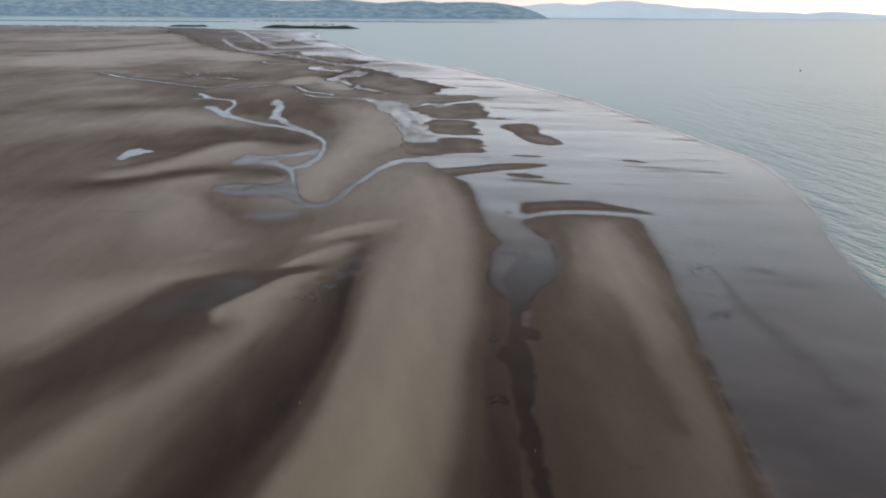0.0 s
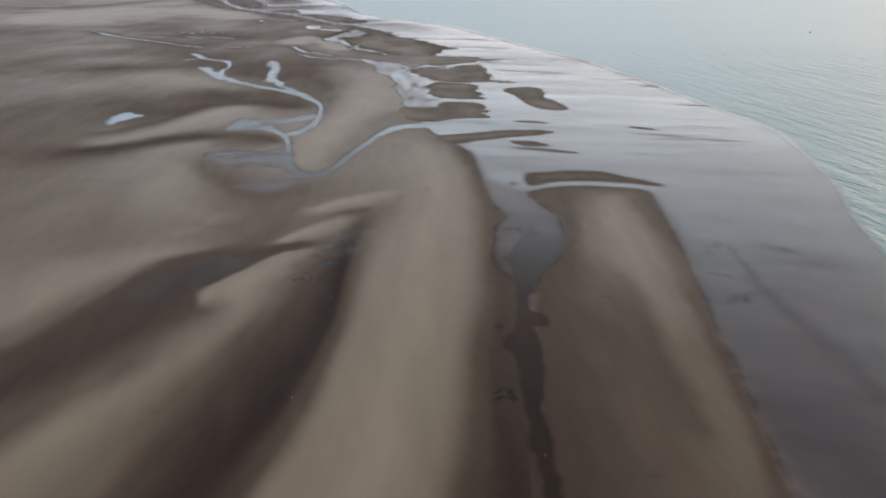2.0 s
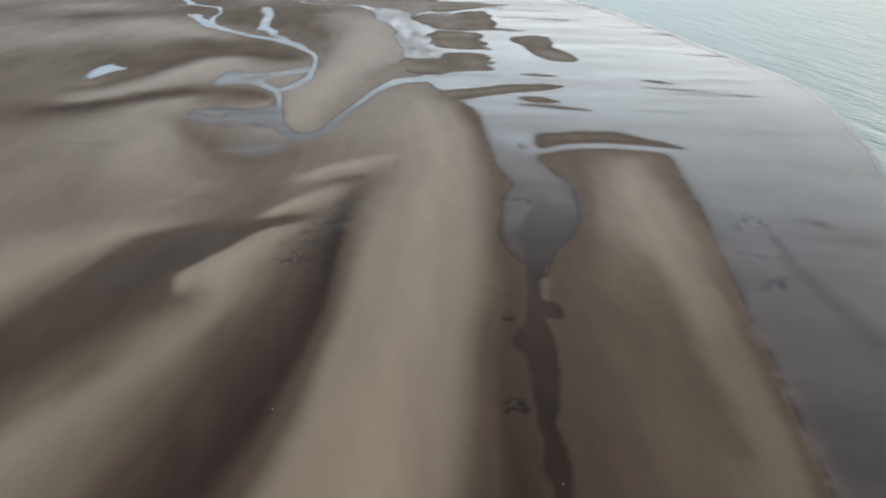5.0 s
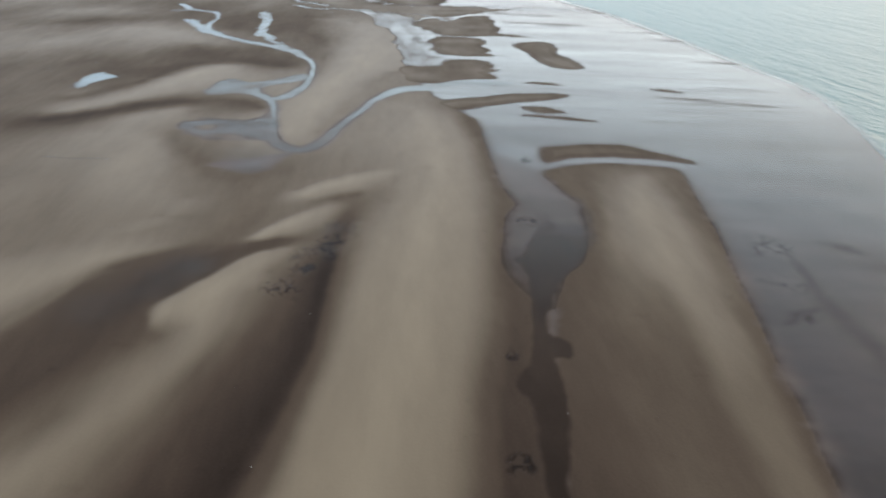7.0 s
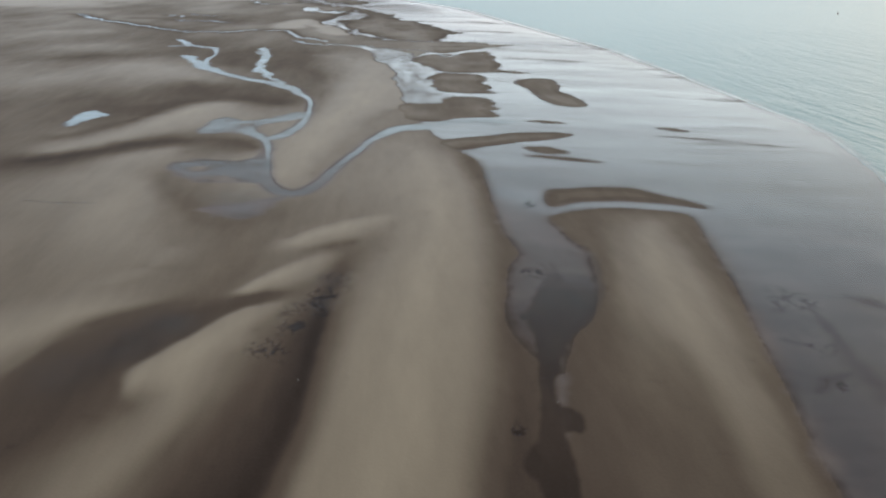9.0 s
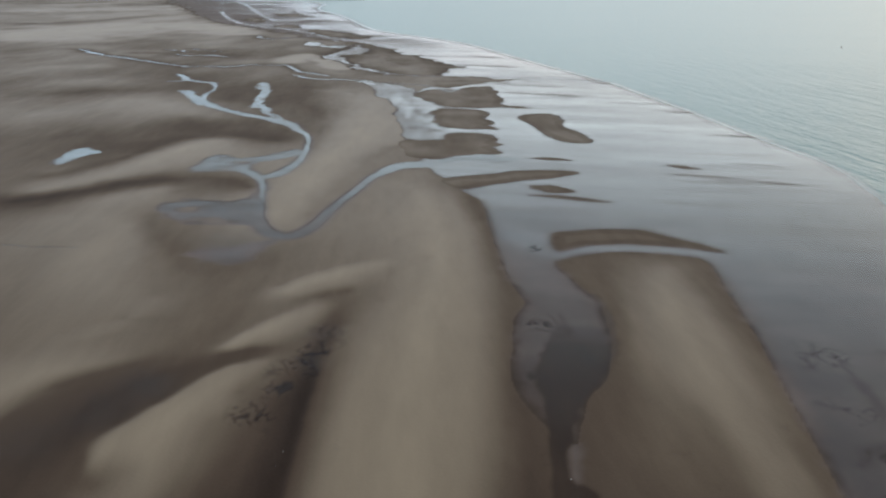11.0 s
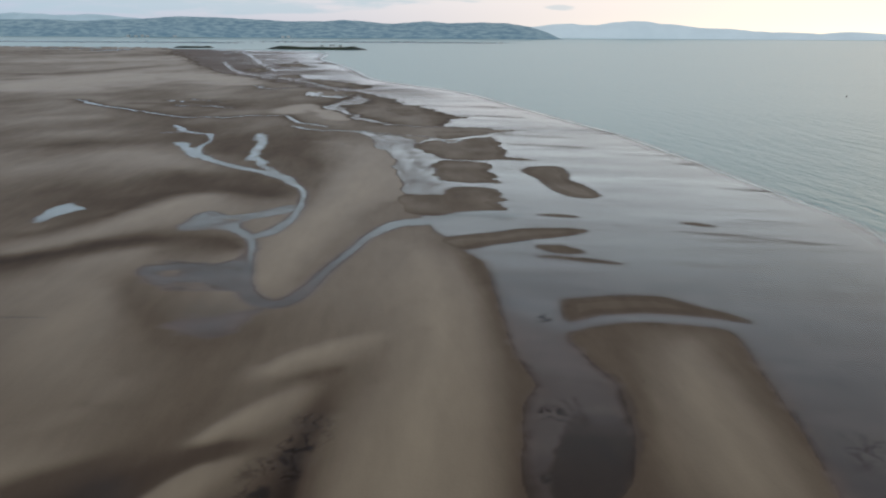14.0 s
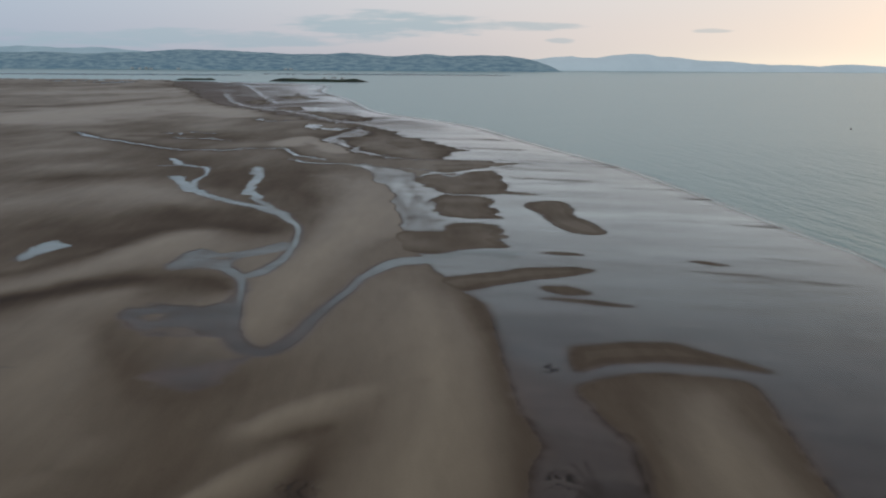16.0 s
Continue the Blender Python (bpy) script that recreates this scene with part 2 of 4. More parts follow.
def lattice(x, y, size, seed=0):
    """Smooth noise from -1 to 1 with features of that size in metres."""
    x, y = x / size + seed * 17.3, y / size + seed * 9.1
    i, j = np.floor(x).astype(int), np.floor(y).astype(int)
    u, v = x - i, y - j
    u, v = u * u * (3 - 2 * u), v * v * (3 - 2 * v)
    t = lambda a, b: TABLE[a % 256, b % 256]
    return 2 * ((t(i, j) * (1 - u) + t(i + 1, j) * u) * (1 - v) + (t(i, j + 1) * (1 - u) + t(i + 1, j + 1) * u) * v) - 1


def smoothed(points, per=5, closed=False):
    """A Catmull-Rom line through control points."""
    p = np.array(points, float)
    n, out = len(p), []
    for k in range(n if closed else n - 1):
        q = [p[(k + d) % n] if closed else p[min(max(k + d, 0), n - 1)] for d in (-1, 0, 1, 2)]
        for s in np.arange(per) / per:
            out.append(0.5 * (2 * q[1] + (q[2] - q[0]) * s + (2 * q[0] - 5 * q[1] + 4 * q[2] - q[3]) * s**2 + (3 * q[1] - q[0] - 3 * q[2] + q[3]) * s**3))
    if not closed:
        out.append(p[-1])
    return np.array(out)


def inside(x, y, outline, curve=True):
    """Signed distance to a closed outline, positive within it."""
    p = smoothed(outline, 3, True) if curve else np.array(outline, float)
    best, wind = np.full(x.shape, 1e9), np.zeros(x.shape, bool)
    for (ax, ay), (bx, by) in zip(p, np.roll(p, -1, 0)):
        dx, dy = bx - ax, by - ay
        s = np.clip(((x - ax) * dx + (y - ay) * dy) / (dx * dx + dy * dy + 1e-9), 0, 1)
        best = np.minimum(best, (x - ax - s * dx) ** 2 + (y - ay - s * dy) ** 2)
        if dy:
            wind ^= ((ay > y) != (by > y)) & (x < dx * (y - ay) / dy + ax)
    return np.where(wind, 1, -1) * np.sqrt(best)


def along(x, y, spine):
    """Distance to a line with half-widths, in half-widths: negative on the left of its run; and that half-width."""
    p = smoothed(spine, 5)
    best, side, width = np.full(x.shape, 1e9), np.zeros(x.shape), np.ones(x.shape)
    for (ax, ay, aw), (bx, by, bw) in zip(p[:-1], p[1:]):
        dx, dy = bx - ax, by - ay
        s = np.clip(((x - ax) * dx + (y - ay) * dy) / (dx * dx + dy * dy + 1e-9), 0, 1)
        d = (x - ax - s * dx) ** 2 + (y - ay - s * dy) ** 2
        near = d < best
        best = np.where(near, d, best)
        side = np.where(near, (x - ax) * dy - (y - ay) * dx, side)
        width = np.where(near, np.maximum(aw + s * (bw - aw), 0.05), width)
    return np.where(side < 0, -1, 1) * np.sqrt(best) / width, width


LAND = [(-6500, 2300), (-1317, 2304), (-818, 2295), (-638, 1855), (-449, 1381), (-307, 1046), (-228, 936), (-169, 846), (-105, 752), (-78, 735), (-46, 656), (-22, 580), (1, 540), (14, 530), (0, 520), (-3, 486), (25, 468), (47, 461), (21, 455), (0, 437), (-14, 420), (-30, 380), (-22, 323), (-16, 280), (-14, 262), (-8, 232), (3, 202), (9.4, 187), (11.5, 167), (12, 150), (12.7, 137), (13.8, 123), (17, 113), (18, 95), (18, 70), (17, 50), (16, 25), (15, 0), (14, -120), (0, -420), (-6500, -420)]
EAST_BANK = [(25, 136), (30, 140.5), (37, 143.5), (45, 144), (54, 142.5), (59, 139), (58.3, 127.3), (56.7, 110), (55.3, 95.3), (53, 80.8), (51.9, 71.3), (50.2, 58.7), (48.7, 48), (47.4, 35.6), (45.6, 23.7), (44.4, 12.4), (43.3, 2.8), (42, -60), (41, -120), (12, -120), (13, 0), (14, 28), (16, 50), (18, 62), (22, 76.8), (25.9, 83.5), (28.8, 94.6), (30, 107), (29.9, 116.3), (27.1, 123.7)]
SAND_ISLANDS, POOLS, INLETS, STREAMS = [], {}, [], {}


def bar(*outline):
    """A low bar of sand that stands out of the water."""
    SAND_ISLANDS.append(outline)


def inlet(*outline):
    """A bay of the thin water that cuts into the sand."""
    INLETS.append(outline)


def pool(name, *outline):
    POOLS[name] = outline


def stream(name, *spine):
    """A channel along points with half-widths."""
    STREAMS[name] = spine


bar((-86, 624), (-81, 670), (-55, 645), (-30, 614), (-13, 577), (-2, 540), (-3, 486), (-20, 479), (-38, 490), (-55, 530), (-73, 577))
bar((-36, 465), (-19, 474), (1, 475), (28, 461), (13, 442), (1, 423), (-11, 434), (-31, 445))
bar((-18, 398), (-9, 414), (7, 419), (25, 431), (27, 412), (29, 389), (31, 376), (26, 364), (41, 354), (17, 354), (-1, 356), (-7, 369))
bar((-7, 341), (-1, 352), (12, 349), (19, 339), (17, 324), (21, 312), (18, 305), (22, 296), (12, 296), (1, 299), (-4, 310))
bar((-19, 271), (-7, 278), (1, 285), (12, 287), (19, 279), (17, 270), (20, 265), (17, 259), (20, 251), (12, 247), (1, 241), (-9, 240), (-17, 242))
bar((33, 328), (41, 338), (50, 331), (50, 309), (53, 296), (55, 285), (56, 274), (53, 269), (46, 272), (41, 283), (37, 295), (35, 311))
bar((-5, 208), (3, 215), (14, 217), (22, 223), (34, 226), (43, 221), (32, 214), (21, 209), (11, 204), (4, 199))
bar((26, 203), (32, 204), (38, 198), (31, 196))
bar((27, 158), (32, 160), (39, 162), (49, 161), (55, 156), (61, 151), (65, 145), (56, 148), (45, 150), (35, 149), (28, 145), (26, 147))
bar((-166, 892), (-158, 922), (-111, 869), (-81, 790), (-114, 802), (-144, 840))
bar((75, 233), (80, 232), (84, 229), (79, 229))
bar((13, 241), (18, 242), (23, 240), (18, 237))
bar((31, 242), (38, 242), (44, 240), (37, 239))
bar((25, 193), (38, 192), (46, 187), (38, 189))
bar((-284, 1276), (-262, 1310), (-215, 1247), (-240, 1208))
bar((-275, 1396), (-268, 1408), (-252, 1376), (-258, 1353))
bar((-297, 1134), (-290, 1176), (-258, 1124), (-253, 1073), (-271, 1078))
bar((-222, 981), (-212, 1018), (-184, 962), (-192, 935))
bar((-900, 3250), (-200, 3450), (300, 3200), (-200, 3080))
bar((-1900, 3000), (-1100, 3150), (-700, 2960), (-1300, 2820))
pool("upper_pool", (-83, 220), (-83, 235), (-79, 245), (-73, 238), (-65, 243), (-54, 254), (-51, 246), (-58, 239), (-65, 230), (-65, 218), (-73, 220), (-79, 218))
pool("middle_pool", (-78, 175), (-78.5, 181.5), (-71.4, 185.5), (-65, 184), (-60, 183.6), (-57, 188), (-56, 197), (-53, 196), (-50, 180), (-48, 169), (-46, 161), (-52, 162.5), (-60, 163), (-68.8, 164.5), (-76, 171))
pool("lower_pool", (-58.7, 139), (-56.7, 144), (-49, 144.5), (-44, 148.5), (-40, 150.5), (-42, 145), (-43, 139), (-47.5, 134), (-53.7, 134.6))
pool("lone_pool", (-132, 227), (-134.5, 244), (-135, 253), (-132, 255), (-128, 249), (-124, 245), (-127, 237), (-129, 229))
pool("head_pool", (-110, 440), (-106, 435), (-97, 395), (-92, 362), (-81, 335), (-71, 314), (-79, 325), (-88, 341), (-95, 354), (-101, 386))
pool("west_pool", (-146, 401), (-137, 397), (-127, 376), (-116, 354), (-124, 361), (-133, 376))
pool("far_pool", (-136, 730), (-127, 737), (-109, 695), (-98, 708), (-98, 685), (-110, 684), (-124, 700))
pool("dark_runnel", (20.1, 103), (15.2, 88), (14.7, 80), (15, 73.3), (13.7, 57), (13.3, 51), (10.8, 44.5), (10.6, 41.5), (12.1, 38.2), (11.7, 28), (11.9, 18.7), (12, 12), (12.5, 2), (13, -90), (16, -90), (15.2, 2.5), (15, 9.5), (15.1, 16), (15.3, 26.4), (17.2, 37), (17.4, 45.6), (17, 49.4), (19.2, 49.2), (20.2, 54), (18.7, 56), (17, 57.5), (18.2, 65.7), (21.3, 75.5), (26, 84.5), (28.5, 93.3), (29, 102), (25, 104))
inlet((-52, 454), (-34, 440), (-23, 424), (-18, 404), (-20, 383), (-8, 376), (-7, 364), (-11, 351), (-12, 337), (-6, 329), (-9, 316), (-7, 300), (1, 296), (-2, 290), (-6, 287), (-1, 278), (-9, 272), (-15, 277), (-18, 288), (-19, 314), (-22, 329), (-24, 346), (-28, 367), (-39, 403))
inlet((-101, 600), (-90, 633), (-86, 709), (-75, 681), (-66, 671), (-72, 634), (-84, 615), (-74, 573), (-55, 520), (-38, 490), (-47, 495), (-60, 513), (-76, 557))
inlet((13, 150), (20, 140), (25, 134), (27.5, 123), (30, 116), (30.2, 107), (29, 95), (26, 83.5), (22, 77), (20, 70), (16, 68), (12.5, 75), (11, 84), (12, 95), (13.2, 106.6), (16, 113.5), (13.8, 123), (13, 137))
stream("main_channel", (-51, 178, 1.8), (-48.6, 166, 1.9), (-43.5, 156, 2.1), (-37.8, 153.5, 2.3), (-33.6, 162, 2.0), (-30.6, 180, 1.6), (-26.5, 198, 1.5), (-22.5, 215, 2.0), (-16, 228, 3.6), (-5, 233, 5), (9, 241, 6), (23, 243, 6))
stream("link_channel", (-47, 160, 1.5), (-50, 175, 1.2), (-54, 195, 1.1), (-57, 207, 1.4), (-62, 216, 2), (-66, 220, 2.2))
stream("winding_channel", (-58, 211, 2.4), (-54, 216, 2.6), (-51, 233, 1.8), (-52, 262, 1.2), (-58, 286, 1.6), (-72, 311, 3.6), (-88, 325, 2.6), (-105, 342, 2.8), (-115, 354, 3), (-125, 372, 2.2), (-128, 391, 1.6), (-130, 413, 1.05), (-138, 436, 1.96), (-153, 445, 2.38), (-166, 445, 1.68))
stream("side_channel", (-153, 445, 1.96), (-161, 458, 2.94), (-171, 478, 1.96))
stream("long_channel", (-313, 646, 1.47), (-281, 612, 2.31), (-240, 572, 1.82), (-215, 550, 2.03), (-191, 528, 1.61), (-173, 522, 1.47), (-151, 524, 1.47), (-135, 536, 1.47), (-116, 536, 1.47), (-108, 521, 1.82), (-99, 499, 1.75), (-88, 488, 1.61), (-78, 474, 2.03))
stream("long_branch", (-98, 477, 1.33), (-88, 464, 1.68), (-79, 460, 1.54), (-59, 456, 1.26), (-44, 440, 2.87))
stream("sand_runnel", (-238, 647, 2.1), (-218, 633, 1.4))
stream("sand_runnel.001", (-216, 605, 1.4), (-190, 600, 1.89), (-168, 590, 1.4))
stream("sand_runnel.002", (-220, 657, 1.4), (-189, 637, 1.4))
stream("shore_channel", (-398, 1390, 3.5), (-325, 1164, 3.5), (-280, 1050, 3.15), (-230, 969, 2.8), (-199, 940, 2.8), (-159, 874, 2.45), (-122, 802, 2.1), (-95, 767, 2.45), (-49, 689, 2.8))
stream("upper_channel", (-203, 818, 2.1), (-178, 774, 2.24), (-159, 791, 1.4), (-134, 801, 1.4), (-107, 752, 1.68))
stream("island_channel", (-38, 490, 1.12), (-20, 479, 0.91), (1, 483, 1.12), (19, 490, 1.4))
stream("outlet_channel", (-52, 456, 1.05), (-31, 442, 0.84), (-11, 430, 0.84), (1, 409, 1.05), (11, 431, 1.12), (34, 446, 1.26), (55, 465, 1.4), (72, 487, 1.4))
stream("thread_channel", (-7, 363, 1.6), (1, 353, 1), (17, 350, 1), (39, 346, 1.4))
stream("braid_channel", (-506, 1762, 4.9), (-493, 1886, 5.6), (-326, 1355, 4.2), (-268, 1171, 3.5), (-237, 1083, 3.5))
stream("bar_channel", (-6, 296, 1.4), (1, 294, 0.9), (14, 292, 0.9), (22, 288, 1.2))
stream("far_runnel", (-1066, 2125, 21), (-961, 2136, 28))
stream("far_runnel.001", (-865, 1954, 21), (-830, 2070, 21))
SICKLE = [(27, 141, 1.4), (33, 146, 1.6), (43, 147, 1.4), (56, 145.5, 1.3), (68, 141, 1.2)]
# spine of the swell (x, y, half-width), height, softness of its left and of its right flank
RIDGES = [
    ([(-251, 416, 20), (-266, 502, 20), (-240, 522, 14)], 0.08, 1, 1),
    ([(-398, 755, 50), (-413, 927, 60), (-334, 993, 50), (-231, 849, 30)], 0.16, 1, 1),
    ([(-120, 565, 12), (-103, 600, 12), (-66, 515, 8)], 0.3, 1, 1),
    ([(-686, 1369, 60), (-544, 1522, 90)], 0.12, 1, 1),
]
# hollows that stay wet: spine and depth
HOLLOWS = [
    ([(-570, 991, 30), (-502, 998, 30), (-478, 1112, 20), (-423, 1257, 10)], 0.35),
    ([(-848, 1695, 40), (-782, 1826, 30)], 0.35),
    ([(-255, 621, 10), (-211, 624, 10), (-161, 604, 10)], 0.4),
]


# crests, feet and hollows of the near sand: lines (x, y, height) that the slopes between them follow
SLOPES = []


def slope_line(*spine):
    SLOPES.append(smoothed(spine, 8) if len(spine) > 2 else smoothed(spine, 16))


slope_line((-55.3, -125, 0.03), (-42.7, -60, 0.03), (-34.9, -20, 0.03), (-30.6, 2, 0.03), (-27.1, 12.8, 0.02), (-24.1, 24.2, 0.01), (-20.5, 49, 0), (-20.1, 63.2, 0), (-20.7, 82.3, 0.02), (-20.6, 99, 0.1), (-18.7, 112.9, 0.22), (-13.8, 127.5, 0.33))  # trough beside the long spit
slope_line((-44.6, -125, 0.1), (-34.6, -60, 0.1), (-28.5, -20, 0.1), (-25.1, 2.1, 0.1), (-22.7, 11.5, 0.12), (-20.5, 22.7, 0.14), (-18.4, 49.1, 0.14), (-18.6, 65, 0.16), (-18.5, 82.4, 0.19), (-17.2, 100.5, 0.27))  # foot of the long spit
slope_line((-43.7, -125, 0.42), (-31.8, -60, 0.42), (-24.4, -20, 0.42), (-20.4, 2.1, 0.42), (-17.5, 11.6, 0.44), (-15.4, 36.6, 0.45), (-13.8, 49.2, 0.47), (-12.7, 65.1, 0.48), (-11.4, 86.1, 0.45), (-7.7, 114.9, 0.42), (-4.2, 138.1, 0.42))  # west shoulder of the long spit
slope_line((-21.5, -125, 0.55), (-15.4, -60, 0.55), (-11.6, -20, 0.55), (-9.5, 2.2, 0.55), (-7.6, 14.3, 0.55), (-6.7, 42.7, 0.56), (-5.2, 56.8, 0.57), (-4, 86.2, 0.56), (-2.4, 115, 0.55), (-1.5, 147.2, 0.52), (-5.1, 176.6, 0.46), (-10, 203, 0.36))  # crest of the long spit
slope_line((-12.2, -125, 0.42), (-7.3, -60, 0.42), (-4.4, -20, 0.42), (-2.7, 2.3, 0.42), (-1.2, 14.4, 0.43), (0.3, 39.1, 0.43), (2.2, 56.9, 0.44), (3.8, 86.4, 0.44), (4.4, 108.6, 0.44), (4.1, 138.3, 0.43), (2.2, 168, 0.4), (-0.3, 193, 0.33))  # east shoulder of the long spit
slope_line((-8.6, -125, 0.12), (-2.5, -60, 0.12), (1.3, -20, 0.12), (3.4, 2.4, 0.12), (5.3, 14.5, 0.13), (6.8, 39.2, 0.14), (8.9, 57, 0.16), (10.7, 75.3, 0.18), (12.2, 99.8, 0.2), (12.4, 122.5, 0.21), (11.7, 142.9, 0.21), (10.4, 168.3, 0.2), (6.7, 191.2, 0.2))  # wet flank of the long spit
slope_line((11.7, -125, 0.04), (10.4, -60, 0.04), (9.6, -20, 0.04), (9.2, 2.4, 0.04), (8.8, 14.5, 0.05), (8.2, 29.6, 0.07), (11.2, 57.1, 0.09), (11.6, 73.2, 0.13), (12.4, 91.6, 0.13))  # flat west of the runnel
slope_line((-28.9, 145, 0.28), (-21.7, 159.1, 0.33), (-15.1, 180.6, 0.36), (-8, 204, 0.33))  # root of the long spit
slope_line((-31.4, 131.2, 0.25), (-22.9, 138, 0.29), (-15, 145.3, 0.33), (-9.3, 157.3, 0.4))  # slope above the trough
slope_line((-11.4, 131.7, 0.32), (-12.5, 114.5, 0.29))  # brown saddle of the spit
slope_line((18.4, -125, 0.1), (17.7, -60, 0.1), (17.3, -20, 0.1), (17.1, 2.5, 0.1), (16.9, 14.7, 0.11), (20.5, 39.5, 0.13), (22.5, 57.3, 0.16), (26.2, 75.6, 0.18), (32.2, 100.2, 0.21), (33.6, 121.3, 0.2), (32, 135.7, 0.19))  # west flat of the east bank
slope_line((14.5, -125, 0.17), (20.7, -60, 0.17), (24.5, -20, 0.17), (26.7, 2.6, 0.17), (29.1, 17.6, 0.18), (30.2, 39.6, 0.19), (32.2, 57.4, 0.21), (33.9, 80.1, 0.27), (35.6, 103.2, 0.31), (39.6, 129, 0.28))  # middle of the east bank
slope_line((36.3, 17.7, 0.16), (36, 39.7, 0.17), (37.7, 59.2, 0.21), (37.7, 73.8, 0.27))  # shade below the east crest, put in as lower, darker sand
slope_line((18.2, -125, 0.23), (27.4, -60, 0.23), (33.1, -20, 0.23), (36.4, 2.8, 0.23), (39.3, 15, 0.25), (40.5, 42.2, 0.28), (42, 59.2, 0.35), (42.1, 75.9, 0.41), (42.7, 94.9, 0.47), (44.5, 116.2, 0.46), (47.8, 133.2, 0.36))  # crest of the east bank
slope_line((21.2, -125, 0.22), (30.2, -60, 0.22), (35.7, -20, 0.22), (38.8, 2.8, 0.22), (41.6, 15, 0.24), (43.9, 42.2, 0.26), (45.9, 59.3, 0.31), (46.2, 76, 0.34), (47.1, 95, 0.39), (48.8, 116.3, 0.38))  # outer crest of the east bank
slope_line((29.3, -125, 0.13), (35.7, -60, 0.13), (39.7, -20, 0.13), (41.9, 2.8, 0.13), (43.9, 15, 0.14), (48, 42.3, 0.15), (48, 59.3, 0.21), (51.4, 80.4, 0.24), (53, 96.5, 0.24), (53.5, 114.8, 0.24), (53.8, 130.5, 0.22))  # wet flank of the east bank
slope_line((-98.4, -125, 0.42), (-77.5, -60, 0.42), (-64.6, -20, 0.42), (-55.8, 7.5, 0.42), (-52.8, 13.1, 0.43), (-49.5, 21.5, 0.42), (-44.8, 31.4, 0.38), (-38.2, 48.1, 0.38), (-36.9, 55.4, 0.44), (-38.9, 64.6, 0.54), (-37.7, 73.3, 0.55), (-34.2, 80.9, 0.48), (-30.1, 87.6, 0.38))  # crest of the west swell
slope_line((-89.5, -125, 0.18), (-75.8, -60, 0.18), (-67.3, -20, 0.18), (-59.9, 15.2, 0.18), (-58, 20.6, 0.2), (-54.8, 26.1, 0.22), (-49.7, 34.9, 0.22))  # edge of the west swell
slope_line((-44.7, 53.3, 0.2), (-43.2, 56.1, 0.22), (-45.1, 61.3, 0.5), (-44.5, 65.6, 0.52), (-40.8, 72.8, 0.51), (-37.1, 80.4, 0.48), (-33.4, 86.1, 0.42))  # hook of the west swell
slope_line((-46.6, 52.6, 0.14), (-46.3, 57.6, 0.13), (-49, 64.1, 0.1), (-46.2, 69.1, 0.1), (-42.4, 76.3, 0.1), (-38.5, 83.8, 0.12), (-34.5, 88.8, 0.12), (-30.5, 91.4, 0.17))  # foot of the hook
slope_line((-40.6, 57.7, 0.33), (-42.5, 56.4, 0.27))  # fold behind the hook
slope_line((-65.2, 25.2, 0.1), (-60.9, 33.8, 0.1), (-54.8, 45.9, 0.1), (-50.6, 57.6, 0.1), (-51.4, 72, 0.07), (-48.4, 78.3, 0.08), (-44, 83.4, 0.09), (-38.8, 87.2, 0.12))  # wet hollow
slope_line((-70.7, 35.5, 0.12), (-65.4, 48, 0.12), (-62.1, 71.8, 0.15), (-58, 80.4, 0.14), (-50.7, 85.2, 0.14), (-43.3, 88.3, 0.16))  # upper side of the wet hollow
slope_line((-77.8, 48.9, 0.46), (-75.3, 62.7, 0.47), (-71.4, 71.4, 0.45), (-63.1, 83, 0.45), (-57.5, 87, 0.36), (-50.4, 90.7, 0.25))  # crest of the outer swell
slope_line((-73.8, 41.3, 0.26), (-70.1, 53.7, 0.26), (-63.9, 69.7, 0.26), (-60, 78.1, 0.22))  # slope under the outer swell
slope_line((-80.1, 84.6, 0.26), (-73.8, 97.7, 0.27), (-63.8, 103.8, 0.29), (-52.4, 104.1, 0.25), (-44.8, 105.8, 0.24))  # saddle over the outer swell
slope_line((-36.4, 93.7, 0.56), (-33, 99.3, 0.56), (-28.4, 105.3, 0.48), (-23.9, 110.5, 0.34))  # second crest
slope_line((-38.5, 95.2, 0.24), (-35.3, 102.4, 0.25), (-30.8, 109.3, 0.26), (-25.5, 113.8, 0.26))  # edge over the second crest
slope_line((-36.4, 90.2, 0.13), (-31.5, 92.2, 0.13), (-28.4, 92.8, 0.2))  # foot of the second crest, its shadow edge put in as low, dark sand
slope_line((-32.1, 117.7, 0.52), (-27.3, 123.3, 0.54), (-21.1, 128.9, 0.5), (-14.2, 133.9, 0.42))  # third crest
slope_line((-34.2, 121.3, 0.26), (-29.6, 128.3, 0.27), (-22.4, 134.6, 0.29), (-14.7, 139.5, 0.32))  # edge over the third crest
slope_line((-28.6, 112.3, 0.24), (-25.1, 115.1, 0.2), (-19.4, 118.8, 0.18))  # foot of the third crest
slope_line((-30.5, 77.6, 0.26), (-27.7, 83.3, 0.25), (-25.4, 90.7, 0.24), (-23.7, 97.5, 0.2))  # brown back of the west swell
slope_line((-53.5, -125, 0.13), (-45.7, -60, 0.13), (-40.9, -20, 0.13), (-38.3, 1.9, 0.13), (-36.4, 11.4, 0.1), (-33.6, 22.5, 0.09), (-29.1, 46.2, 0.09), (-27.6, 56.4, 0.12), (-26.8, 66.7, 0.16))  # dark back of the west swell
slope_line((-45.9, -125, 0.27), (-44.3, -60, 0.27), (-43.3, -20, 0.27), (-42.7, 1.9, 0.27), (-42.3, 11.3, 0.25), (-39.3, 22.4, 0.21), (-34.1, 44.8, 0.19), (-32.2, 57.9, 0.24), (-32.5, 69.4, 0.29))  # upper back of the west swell
